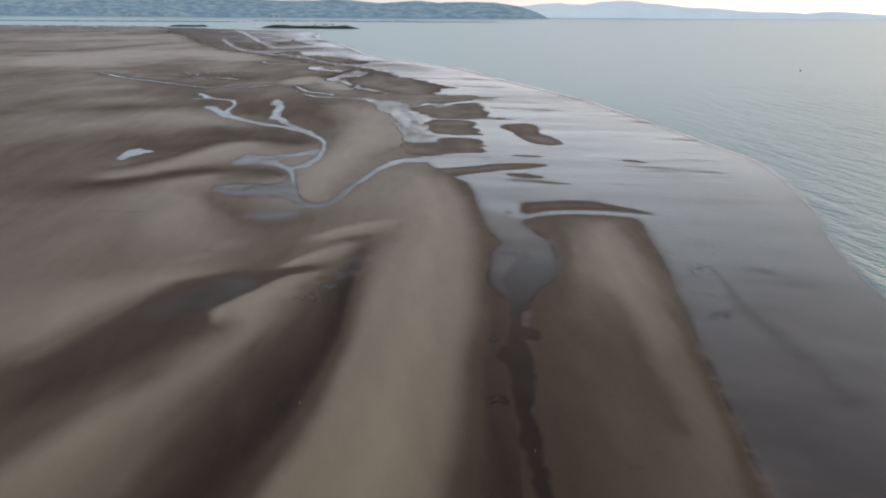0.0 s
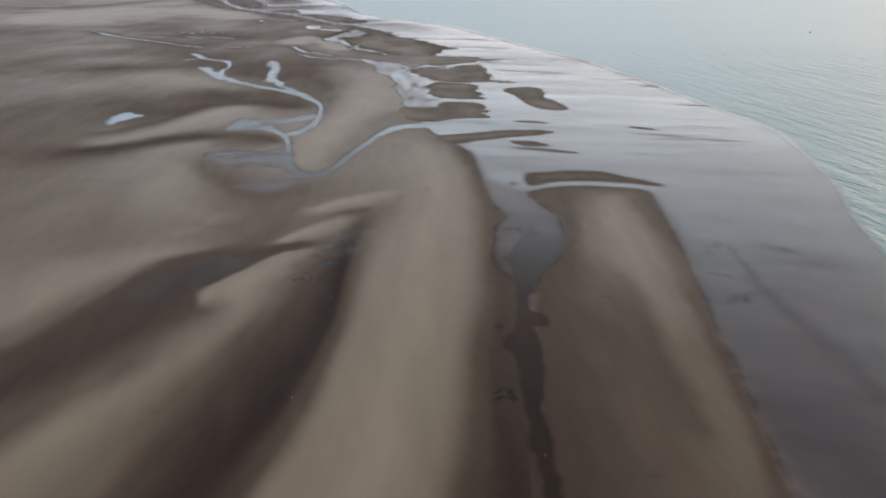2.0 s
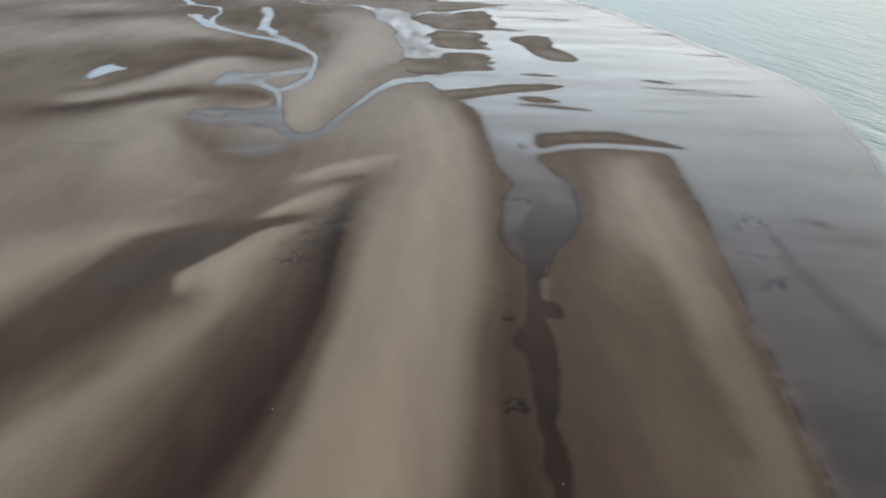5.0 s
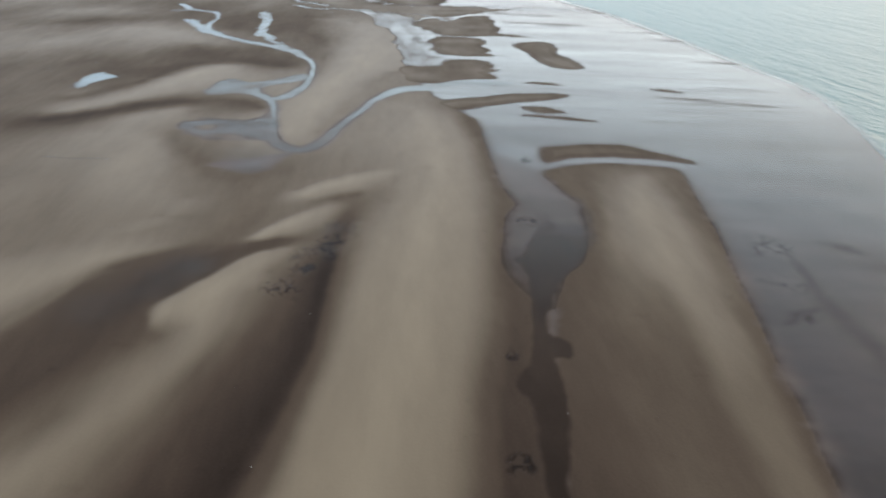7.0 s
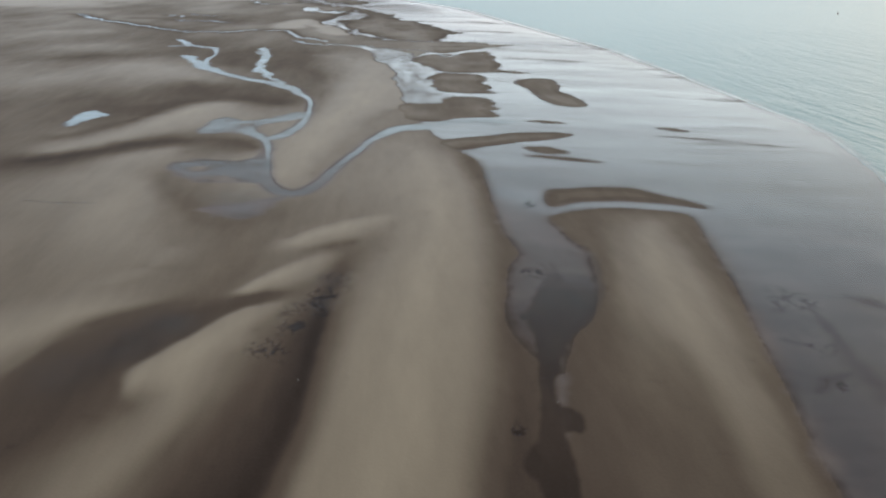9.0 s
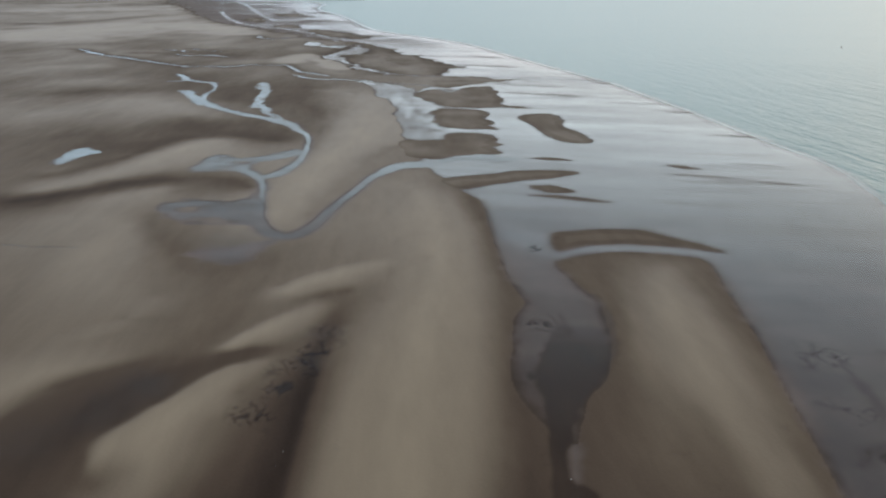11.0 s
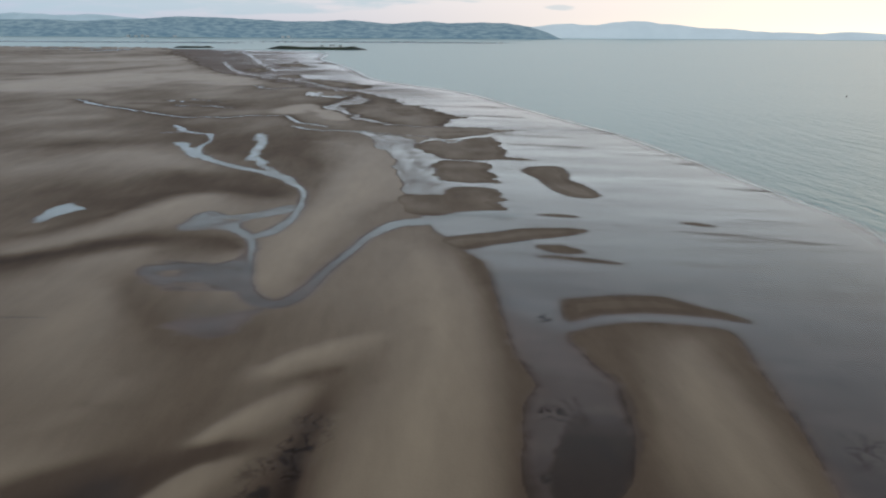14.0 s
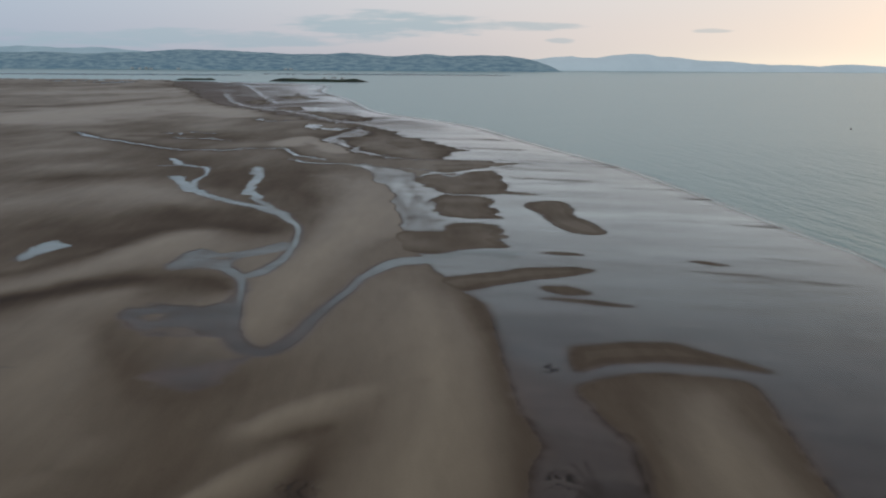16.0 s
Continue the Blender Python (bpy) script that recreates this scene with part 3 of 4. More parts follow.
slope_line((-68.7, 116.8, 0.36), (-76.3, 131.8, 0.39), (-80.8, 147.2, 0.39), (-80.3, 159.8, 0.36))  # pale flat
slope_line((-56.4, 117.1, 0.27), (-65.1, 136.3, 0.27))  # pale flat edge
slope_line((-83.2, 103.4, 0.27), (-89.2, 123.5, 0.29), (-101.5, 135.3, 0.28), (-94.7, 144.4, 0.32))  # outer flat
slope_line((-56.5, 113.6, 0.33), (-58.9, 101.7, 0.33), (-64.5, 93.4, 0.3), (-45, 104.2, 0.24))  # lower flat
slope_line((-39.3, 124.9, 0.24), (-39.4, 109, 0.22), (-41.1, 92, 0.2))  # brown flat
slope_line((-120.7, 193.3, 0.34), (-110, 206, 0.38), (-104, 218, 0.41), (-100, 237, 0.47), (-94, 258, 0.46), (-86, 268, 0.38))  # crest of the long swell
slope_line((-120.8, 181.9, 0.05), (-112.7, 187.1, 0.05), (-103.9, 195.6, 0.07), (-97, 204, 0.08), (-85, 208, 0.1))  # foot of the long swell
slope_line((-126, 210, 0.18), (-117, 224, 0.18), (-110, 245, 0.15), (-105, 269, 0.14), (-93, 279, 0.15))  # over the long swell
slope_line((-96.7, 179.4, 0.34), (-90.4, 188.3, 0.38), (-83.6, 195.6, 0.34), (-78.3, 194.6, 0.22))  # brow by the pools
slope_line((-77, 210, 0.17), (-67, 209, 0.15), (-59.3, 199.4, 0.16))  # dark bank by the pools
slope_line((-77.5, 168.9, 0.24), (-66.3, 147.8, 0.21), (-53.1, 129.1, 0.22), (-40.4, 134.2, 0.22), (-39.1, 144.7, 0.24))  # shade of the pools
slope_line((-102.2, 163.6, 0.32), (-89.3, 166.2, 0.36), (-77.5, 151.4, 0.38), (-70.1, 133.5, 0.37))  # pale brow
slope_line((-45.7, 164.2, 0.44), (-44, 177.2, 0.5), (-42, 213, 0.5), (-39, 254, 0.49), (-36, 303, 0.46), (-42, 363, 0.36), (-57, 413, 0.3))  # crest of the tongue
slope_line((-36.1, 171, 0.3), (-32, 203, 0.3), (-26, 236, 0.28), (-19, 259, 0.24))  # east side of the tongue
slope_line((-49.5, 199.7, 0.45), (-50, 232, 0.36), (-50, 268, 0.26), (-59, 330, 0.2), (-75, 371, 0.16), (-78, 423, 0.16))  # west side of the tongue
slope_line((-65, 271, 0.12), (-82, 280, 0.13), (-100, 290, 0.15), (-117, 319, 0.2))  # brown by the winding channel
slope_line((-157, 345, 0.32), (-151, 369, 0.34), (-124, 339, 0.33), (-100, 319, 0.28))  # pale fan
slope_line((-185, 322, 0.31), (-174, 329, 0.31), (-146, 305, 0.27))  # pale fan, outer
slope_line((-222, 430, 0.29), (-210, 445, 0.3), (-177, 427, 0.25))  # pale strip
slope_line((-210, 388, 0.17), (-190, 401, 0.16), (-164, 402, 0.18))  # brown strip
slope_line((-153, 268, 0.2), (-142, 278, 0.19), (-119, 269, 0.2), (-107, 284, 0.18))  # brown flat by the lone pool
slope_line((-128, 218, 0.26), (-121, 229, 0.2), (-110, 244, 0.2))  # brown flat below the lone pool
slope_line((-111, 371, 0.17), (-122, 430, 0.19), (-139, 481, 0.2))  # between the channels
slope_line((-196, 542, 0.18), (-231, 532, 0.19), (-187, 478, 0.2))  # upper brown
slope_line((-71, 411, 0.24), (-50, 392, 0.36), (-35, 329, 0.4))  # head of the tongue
slope_line((40.5, -125, 0.2), (41.5, -60, 0.2), (42.5, -20, 0.2), (44.5, 2.8, 0.2), (46, 12.4, 0.2), (47, 23.7, 0.2), (49, 35.6, 0.2), (51.5, 58.7, 0.2), (54.5, 80.8, 0.2), (56.8, 95.3, 0.2), (58.2, 110, 0.2), (60, 127, 0.2), (61, 139, 0.2), (54, 144.5, 0.2), (45, 146, 0.2), (37, 145.5, 0.2), (30, 142, 0.2), (25, 137.5, 0.2))  # water edge of the east bank
slope_line((29, 123.7, 0.19), (31, 116, 0.19), (31, 107, 0.19), (30, 95, 0.19), (27, 83.5, 0.19))  # inlet edge of the east bank
slope_line((4.5, 202, 0.21), (10.9, 187, 0.21), (13, 167, 0.21), (13.5, 150, 0.21), (14, 137, 0.21), (15, 123, 0.2), (17.5, 113, 0.2))  # water edge of the long spit

NEAR_X, NEAR_Y, NEAR_STEP = (-330.0, 90.0), (-130.0, 560.0), 0.5


def draped():
    """A sheet drawn smoothly over the slope lines, from coarse steps to fine ones."""
    sheet = None
    for step in (16, 8, 4, 2, 1, NEAR_STEP):
        nx, ny = int((NEAR_X[1] - NEAR_X[0]) / step) + 1, int((NEAR_Y[1] - NEAR_Y[0]) / step) + 1
        total, count = np.zeros((ny, nx)), np.zeros((ny, nx))
        for spine in SLOPES:
            for (ax, ay, az), (bx, by, bz) in zip(spine[:-1], spine[1:]):
                s = np.linspace(0, 1, int(math.hypot(bx - ax, by - ay) / step * 2) + 2)
                i = np.clip(np.rint((ax + s * (bx - ax) - NEAR_X[0]) / step).astype(int), 0, nx - 1)
                j = np.clip(np.rint((ay + s * (by - ay) - NEAR_Y[0]) / step).astype(int), 0, ny - 1)
                np.add.at(total, (j, i), az + s * (bz - az))
                np.add.at(count, (j, i), 1)
        if step <= 1:
            total, count = [sum(np.roll(np.roll(a, i, 0), j, 1) for i in (-1, 0, 1) for j in (-1, 0, 1)) for a in (total, count)]
        held = count > 0
        given = total / np.maximum(count, 1)
        if sheet is None:
            sheet = np.full((ny, nx), 0.22)
        else:
            jj = np.clip((np.arange(ny) * step) / (2 * step), 0, sheet.shape[0] - 1.001)
            ii = np.clip((np.arange(nx) * step) / (2 * step), 0, sheet.shape[1] - 1.001)
            sheet = bilinear(sheet, ii[None, :] + 0 * jj[:, None], jj[:, None] + 0 * ii[None, :])
        for turn in range(160 if step > 2 else 60):
            sheet[held] = given[held]
            p = np.pad(sheet, 1, mode="edge")
            sheet = 0.25 * (p[:-2, 1:-1] + p[2:, 1:-1] + p[1:-1, :-2] + p[1:-1, 2:])
    for turn in range(3):
        p = np.pad(sheet, 1, mode="edge")
        sheet = 0.5 * sheet + 0.125 * (p[:-2, 1:-1] + p[2:, 1:-1] + p[1:-1, :-2] + p[1:-1, 2:])
    return sheet


def bilinear(sheet, i, j):
    a, b = np.floor(i).astype(int), np.floor(j).astype(int)
    u, v = i - a, j - b
    return (sheet[b, a] * (1 - u) + sheet[b, a + 1] * u) * (1 - v) + (sheet[b + 1, a] * (1 - u) + sheet[b + 1, a + 1] * u) * v


DRAPED = draped()


def near_height(x, y):
    top = 1.0 / NEAR_STEP
    i = np.clip((x - NEAR_X[0]) * top, 0, DRAPED.shape[1] - 2)
    j = np.clip((y - NEAR_Y[0]) * top, 0, DRAPED.shape[0] - 2)
    return bilinear(DRAPED, i, j)


# the edge of the open water, from behind the start to the island
TIDE = [(88, -420), (90, 0), (94, 50), (99.4, 87.7), (106.1, 115.6), (113, 140), (122, 176), (128.5, 216), (129, 244), (126, 262), (120, 312), (112, 362), (99, 443), (77, 517),
        (51, 606), (18, 725), (-34, 828), (-97, 945), (-170, 1240), (-250, 1500), (-338, 1932), (-700, 2150)]
TIDE_LINE = smoothed(TIDE, 6)
TIDE_LINE[:, 0] += 1.2 * lattice(TIDE_LINE[:, 0], TIDE_LINE[:, 1], 30, 12)
# pools that are drying out, and how full they stand
PATCHY = {"upper_pool": 0.7, "middle_pool": 0.5, "lower_pool": 0.34, "head_pool": 0.95}
# gullies cut by the ebb
GULLIES = [[(66, 91, 0.3), (66, 81, 0.8), (65, 72, 1.2), (65, 62, 1.8), (67, 27, 2.2)], [(-104, 145, 0.4), (-96, 144, 0.45), (-86, 143, 0.25)], [(75, 94, 0.6), (78, 92, 1.3), (80, 89, 1.0)],
           [(55, 61, 0.5), (58, 64, 1.0), (62, 66, 0.6)], [(17, 106, 0.25), (20, 103, 0.45), (22, 100, 0.7)], [(20, 108, 0.25), (21, 104, 0.5), (22, 100, 0.7)],
           [(22, 109, 0.25), (22, 104, 0.45), (22, 100, 0.7)], [(17, 102, 0.25), (19, 101, 0.45), (21, 99, 0.6)],
           [(30, 118, 0.4), (31, 111, 0.6), (30, 101, 0.7), (29, 93, 0.8), (26, 87, 0.6)]]
# places where water seeps out and stands as a thin gloss (x, y, size, strength)
SEEPS = [(-50, 73, 6, 0.42), (-46, 80, 5, 0.42), (-56, 64, 6, 0.25), (-20.5, 99, 3.5, 0.4), (-22, 88, 3.5, 0.35), (-50, 150, 9, 0.2)]
# places where the bed nearly reaches the surface of the thin water (x, y, half-widths, how much it thins)
SHOALS = [(77, 91, 5, 2.2, 0.75), (82, 83, 7, 7, 0.4), (72, 62, 8, 10, 0.3), (60, 45, 6, 12, 0.3), (90, 60, 8, 14, 0.25)]
# patches of small scour marks (x, y, size)
SCOURS = [(18, 103, 3), (21, 147, 3), (15, 84, 2), (9.8, 26, 2.2), (10.5, 50, 1.2), (63, 92, 4.5), (61, 75, 4), (58, 63, 3), (-20.8, 100, 2.6), (-21.6, 93, 3.2), (-23.4, 86, 3.6), (-25.8, 79, 3.6), (-28, 72.5, 3.2)]


def ground_height(x, y):
    far = np.maximum(y + 40, 40)
    wob = 0.006 * far
    wx = x + wob * (0.5 * lattice(x, y, 14, 1) + 0.35 * lattice(x, y, 5, 2)) * np.clip(far / 300, 0.35, 2.2)
    wy = y + wob * 2 * (0.5 * lattice(x, y, 14, 3) + 0.35 * lattice(x, y, 5, 4)) * np.clip(far / 300, 0.35, 2.2)
    d = inside(wx, wy, LAND, False)
    d = np.maximum(d, inside(wx, wy, EAST_BANK))
    # ebb streaks fray the low islands sideways
    fray = 0.75 * np.clip(far / 300, 0, 3) * (4 * lattice(x * 0.1, y, 7, 34) + 3 * lattice(x * 0.12, y, 3.2, 35)) * np.clip((y - 190) / 60, 0, 1)
    ix, iy = x + (wx - x) + 0.4 * fray, y + (wy - y)
    isle = np.full(x.shape, -1e9)
    for k, shape in enumerate(SAND_ISLANDS):
        isle = np.maximum(isle, inside(wx, wy, shape) if k == 5 else inside(ix, iy, shape))
    low_bar = isle > d
    d = np.maximum(d, isle)
    creek = np.full(x.shape, -1e9)
    for shape in INLETS:
        creek = np.maximum(creek, inside(wx, wy, shape))
    d = np.minimum(d, -creek)
    # how far each water body reaches over a place, and how full it stands there
    feather = 0.6 * lattice(x, y, 3.1, 24) + 0.5 * lattice(x, y, 1.4, 25) + 0.6 * lattice(x * 0.3, y, 4, 26)
    near = np.clip((230 - y) / 85, 0, 1)
    near = near * near * (3 - 2 * near)
    near = near * (1 - 0.75 * np.exp(-(((x - 45) / 28) ** 2) - ((y - 150) / 15) ** 2))
    bodies = {"water_film": (-d + 0.9 * near * feather, 0.9 + 0.002 * far + 2.2 * near)}
    wet = np.full(x.shape, -1e9)
    for name, outline in POOLS.items():
        reach_in = inside(wx + 0.8 * lattice(x, y, 5, 43) + 0.5 * lattice(x, y, 2, 44), wy + 1.6 * lattice(x * 0.5, y, 5, 45) + 0.8 * lattice(x * 0.5, y, 2, 46), outline)
        if name in ("upper_pool", "middle_pool"):
            reach_in = np.minimum(reach_in, 3.0 + 4.5 * lattice(x * 0.35, y * 0.8, 4, 47) + 2 * lattice(x * 0.4, y, 1.8, 48))
        wet = np.maximum(wet, reach_in if name != "dark_runnel" else -1e9)
        if name == "dark_runnel":
            reach_in = inside(x + 0.5 * (wx - x) + 0.35 * lattice(x, y, 2.2, 33), y + 0.5 * (wy - y), outline)
            trough = np.clip((reach_in + 0.35 * feather + 0.1) / 0.8, 0, 1) * np.clip((105 - y) / 10, 0, 1)
            reach_in = reach_in + 0.3
        bodies[name] = (reach_in + 0.35 * feather - 0.7 + 0.004 * far, (4.0 if name == "lower_pool" else 1.8 if name == "middle_pool" else 0.6) + 0.002 * far)
    for name, spine in {**STREAMS, "sickle_channel": SICKLE}.items():
        off, half = along(x + 0.45 * (wx - x), y + 0.45 * (wy - y), spine)
        reach_in = half * (1 - np.abs(off))
        wet = np.maximum(wet, reach_in)
        bodies[name] = (reach_in + 0.25 * feather, 0.6 + 0.0012 * far)
    dry = d
    d = np.minimum(d, -wet)
    reach = 3.5 + 0.016 * np.minimum(far, 180) + 0.004 * far
    rim = np.maximum(np.minimum(dry, 1 - 2 * wet), 0)
    z = np.where(d > 0, 0.27 * (1 - np.exp(-(rim + 1.3 * np.clip(rim / 2.5, 0, 1)) / reach)), np.maximum(0.09 * d, -0.25))
    land = np.clip(d / (0.6 * reach), 0, 1)
    land = land * land * (3 - 2 * land)
    soft = np.clip(far / 260, 0.25, 3)
    gouge = np.zeros(x.shape)
    for sx0, sy0, size in SCOURS:
        spread = np.exp(-((x - sx0) ** 2 + (y - sy0) ** 2) / size**2)
        vein = 1 - 4.0 * np.abs(lattice(x + 0.5 * y, 0.6 * y - 0.5 * x, 1.7, 14) + 0.4 * lattice(x, y, 0.9, 15))
        blots = 1.8 * lattice(x + 0.3 * y, y - 0.3 * x, 1.5, 49) + 0.8 * lattice(x, y, 0.8, 50) - 0.4
        gouge = np.maximum(gouge, np.clip(np.maximum(vein, blots), 0, 1) * np.clip(2.2 * spread - 0.5 + 0.7 * lattice(x, y, 3.5, 40), 0, 1))
    for spine in GULLIES:
        off, half = along(wx + 0.5 * lattice(x, y, 2, 28), wy, spine)
        gouge = np.maximum(gouge, 0.6 * np.exp(-(off / 1.5) ** 2) * (0.75 + 0.25 * lattice(x, y, 3, 27)))
    rx = x + 3 * soft * lattice(x, y, 30, 5) + soft * lattice(x, y, 9, 31)
    ry = y + 5 * soft * lattice(x, y, 30, 6) + 1.5 * soft * lattice(x, y, 9, 32)
    drop = np.ones(x.shape)
    for spine, depth in HOLLOWS:
        off, half = along(rx, ry, spine)
        drop = np.minimum(drop, 1 - depth * np.exp(-off**2))
    rise = np.zeros(x.shape)
    for spine, tall, left, right in RIDGES:
        off, half = along(rx, ry, spine)
        flank = np.where(off < 0, left, right)
        inner = np.maximum(1 - 0.5 * flank, 0)
        outer = np.maximum(1 + 0.5 * flank, flank)
        s = np.clip((outer - np.abs(off)) / (outer - inner), 0, 1)
        rise = rise + (tall * (0.8 * s * s * (3 - 2 * s) + 0.2 * np.exp(-((off / 1.5) ** 2)))) ** 4
    rise = rise ** 0.25
    tilt = 0.5 * y - 0.25 * x + 9 * lattice(x, y, 40, 21)
    swale = np.tanh(2.6 * lattice(x, tilt, 34, 22)) + 0.6 * np.tanh(2.6 * lattice(x, tilt, 15, 23))
    roll = 0.06 * lattice(x, y * 0.6, 60, 8) + 0.035 * lattice(x, y * 0.6, 22, 9) + 0.10 * lattice(x, y * 0.35, 200, 10)
    roll = 0.6 * (roll + 0.055 * swale)
    distant = np.clip(d / 4, 0, 1) * 0.04 + z * drop + land * (rise * (0.35 + 0.65 * drop) + roll * (0.4 + 0.6 * drop))
    # the near sand follows its slope lines, with small uneven swells
    hx = x + 0.5 * soft * lattice(x, y, 9, 31) + 0.25 * soft * lattice(x, y, 3, 36)
    hy = y + 1.0 * soft * lattice(x, y, 9, 32) + 0.5 * soft * lattice(x, y, 3, 37)
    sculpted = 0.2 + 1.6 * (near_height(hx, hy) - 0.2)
    sculpted = sculpted + 0.012 * lattice(x, y * 0.4, 20, 9) + 0.014 * lattice(x, y * 0.2, 4, 38) + 0.02 * swale * np.clip((y - 150) / 150, 0, 1)
    lip = 1 - np.exp(-(rim + 0.2) / (0.8 + 0.003 * far))
    sculpted = sculpted * np.where(sculpted > 0, 0.85 + 0.15 * lip, 1)
    fade = np.clip((y - 430) / 100, 0, 1)
    fade = fade * fade * (3 - 2 * fade)
    raised = sculpted * (1 - fade) + distant * fade
    raised = np.where(low_bar, np.minimum(raised, 0.26 + 0.06 * lattice(x, y, 12, 39)) * np.clip(isle / 4, 0.8, 1), raised)
    z = np.where(d > 0, raised, np.maximum(z, -0.06))
    # low bars and flow lines under the sheet of water
    run, over = x + 0.15 * y, y + 0.22 * x
    bars = 0.5 * lattice(run, over * 4, 45, 11) + 0.3 * lattice(run, over * 5, 22, 12) + 0.2 * lattice(run, over * 5, 9, 13)
    wide = 0.5 * lattice(x * 0.6, y * 0.6, 70, 16) + 0.35 * lattice(x * 0.5, y * 0.7, 30, 17) + 0.2 * lattice(x * 0.6, y, 14, 18)
    shoal = np.clip((y - 150) / 60, 0, 1) * np.clip((900 - y) / 300, 0, 1)
    outer = np.clip((y - 600) / 250, 0, 1)
    tide_x = np.interp(y, TIDE_LINE[:, 1], TIDE_LINE[:, 0])
    bank = outer * np.clip((tide_x - x) / (0.12 * far) - 0.25, 0, 1)
    bed = np.maximum(z, -0.035 + 0.12 * bank - 0.2 * np.clip(wet, 0, 1) * np.clip((300 - y) / 100, 0, 1)) + ((0.03 + 0.05 * shoal) * (1 - outer) * bars + 0.11 * outer * wide) * np.clip(-dry / 6, 0, 1)
    lead = 2.5 + 0.006 * np.maximum(y, 0)
    seaward = np.clip((x - tide_x) / lead - 0.3, 0, 1)
    bed = bed - 1.5 * np.where(y > 2150, 1, seaward)
    z = np.where(d > 0, np.maximum(z, np.where(d > 4, -0.2, 0.015)), bed)
    z = z - 0.2 * gouge
    z = z * (1 - trough) + (-0.05 - 0.05 * np.clip((60 - y) / 40, 0, 1)) * trough
    edge = 0.8 + 0.002 * far + 0.9 * near
    soak = np.clip((1.3 - dry - 0.8 * near * feather) / (1.6 * edge), 0, 1)
    soak = soak * np.where(creek > -3, 0.4 + 0.6 * np.clip((y - 75) / 40, 0, 1), 1)
    soak = np.maximum(soak, np.clip((wet + 2.2) / (2.6 + 0.001 * far), 0, 1))
    mottle = 0.7 * lattice(x * 0.7, y, 4, 19) + 0.6 * lattice(x * 0.7, y, 1.7, 20)
    silted = 0.7 * lattice(x, y * 0.35, 7, 29) + 0.6 * lattice(x, y * 0.35, 3, 30) - 0.35
    spread = 0.025 + 0.04 * outer
    shown = np.clip((spread + 0.01 - z) / (2 * spread), 0, 1)
    shown = shown * shown * (3 - 2 * shown)
    cover, owner, most = np.zeros(x.shape), np.zeros(x.shape, int), np.full(x.shape, -1e9)
    for k, (name, (deep, width)) in enumerate(bodies.items()):
        c = np.clip((deep + 0.35 * width) / (1.5 * width), 0, 1)
        c = c * c * (3 - 2 * c)
        if name == "water_film":
            lace = lattice(x * 0.5, y * 0.8, 60, 41) + 0.7 * lattice(x * 0.4, y * 0.9, 26, 42)
            lace = np.clip(1.35 - 2.4 * np.abs(lace), 0.3, 1)
            c = c * np.clip((y - 72) / 14, 0, 1) ** (creek > -3) * (1 - 0.85 * trough) * (1 - 0.18 * near) * shown * (1 - np.clip((y - 640) / 160, 0, 1) * np.clip((tide_x - x) / (0.03 * far) - 0.5, 0, 1) * (1 - lace))
            c = c * np.where(y > 250, np.clip(1.0 + (0.5 * silted - 0.15) * np.clip(creek / 3 + 0.6, 0, 1), 0.3, 1), 1 - 0.55 * near * np.clip(creek / 4 + 1, 0, 1))
            for x0, y0, half_x, half_y, thins in SHOALS:
                c = c * (1 - thins * np.exp(-(((x - x0) / half_x) ** 2) - ((y - y0) / half_y) ** 2) * (0.8 + 0.5 * mottle))
        elif name == "dark_runnel":
            c = c * np.clip((y - 45) / 110, 0.04, 0.45)
        elif name in STREAMS:
            c = c * np.clip((y - 125) / 75, 0.5, 1)
        elif name in PATCHY:
            c = c * np.clip(PATCHY[name] + 0.45 * mottle, 0.25, PATCHY[name] + 0.15)
        cover = np.maximum(cover, c)
        owner = np.where(deep > most, k, owner)
        most = np.maximum(most, deep)
    cover = np.maximum(cover * (1 - 0.4 * gouge), 0.55 * gouge)
    for x0, y0, size, wetness in SEEPS:
        blot = wetness * np.exp(-(((x - x0) ** 2 + (y - y0) ** 2) / size**2)) * (0.8 + 0.5 * mottle)
        cover = np.maximum(cover, np.clip(blot, 0, 1))
    cover = np.where(y > 2160, 0.75 * (y > 2600) * np.clip(d / 20, 0, 1), cover * (1 - seaward * seaward * (3 - 2 * seaward)) * (1 - 0.3 * bank))
    owner = np.where(most < -2.5, len(bodies), owner)
    return z, soak * soak * (3 - 2 * soak) * (1 - 0.85 * gouge) * (1 - 0.85 * trough), cover, owner, [*bodies, "wet_gloss"]


def grid_mesh(name, x, y, z):
    rows, cols = x.shape
    me = bpy.data.meshes.new(name)
    a = (np.arange(rows - 1)[:, None] * cols + np.arange(cols - 1)).ravel()
    quads = np.stack([a, a + 1, a + cols + 1, a + cols], 1)
    me.vertices.add(rows * cols)
    me.vertices.foreach_set("co", np.stack([x, y, z], -1).astype(np.float32).ravel())
    me.loops.add(quads.size)
    me.loops.foreach_set("vertex_index", quads.astype(np.int32).ravel())
    me.polygons.add(len(quads))
    me.polygons.foreach_set("loop_start", np.arange(0, quads.size, 4, dtype=np.int32))
    me.polygons.foreach_set("use_smooth", np.ones(len(quads), bool))
    me.update(calc_edges=True)
    return me


def ground_rows():
    ys = [-420.0, -300.0, -200.0, -160.0, *np.arange(-130.0, -13.0, 2.0)]
    y = -12.0
    while y < 5300:
        ys.append(y)
        y += max(0.42, (y + 30) ** 2 / (150000 if y < 1000 else 75000))
    return np.array(ys)


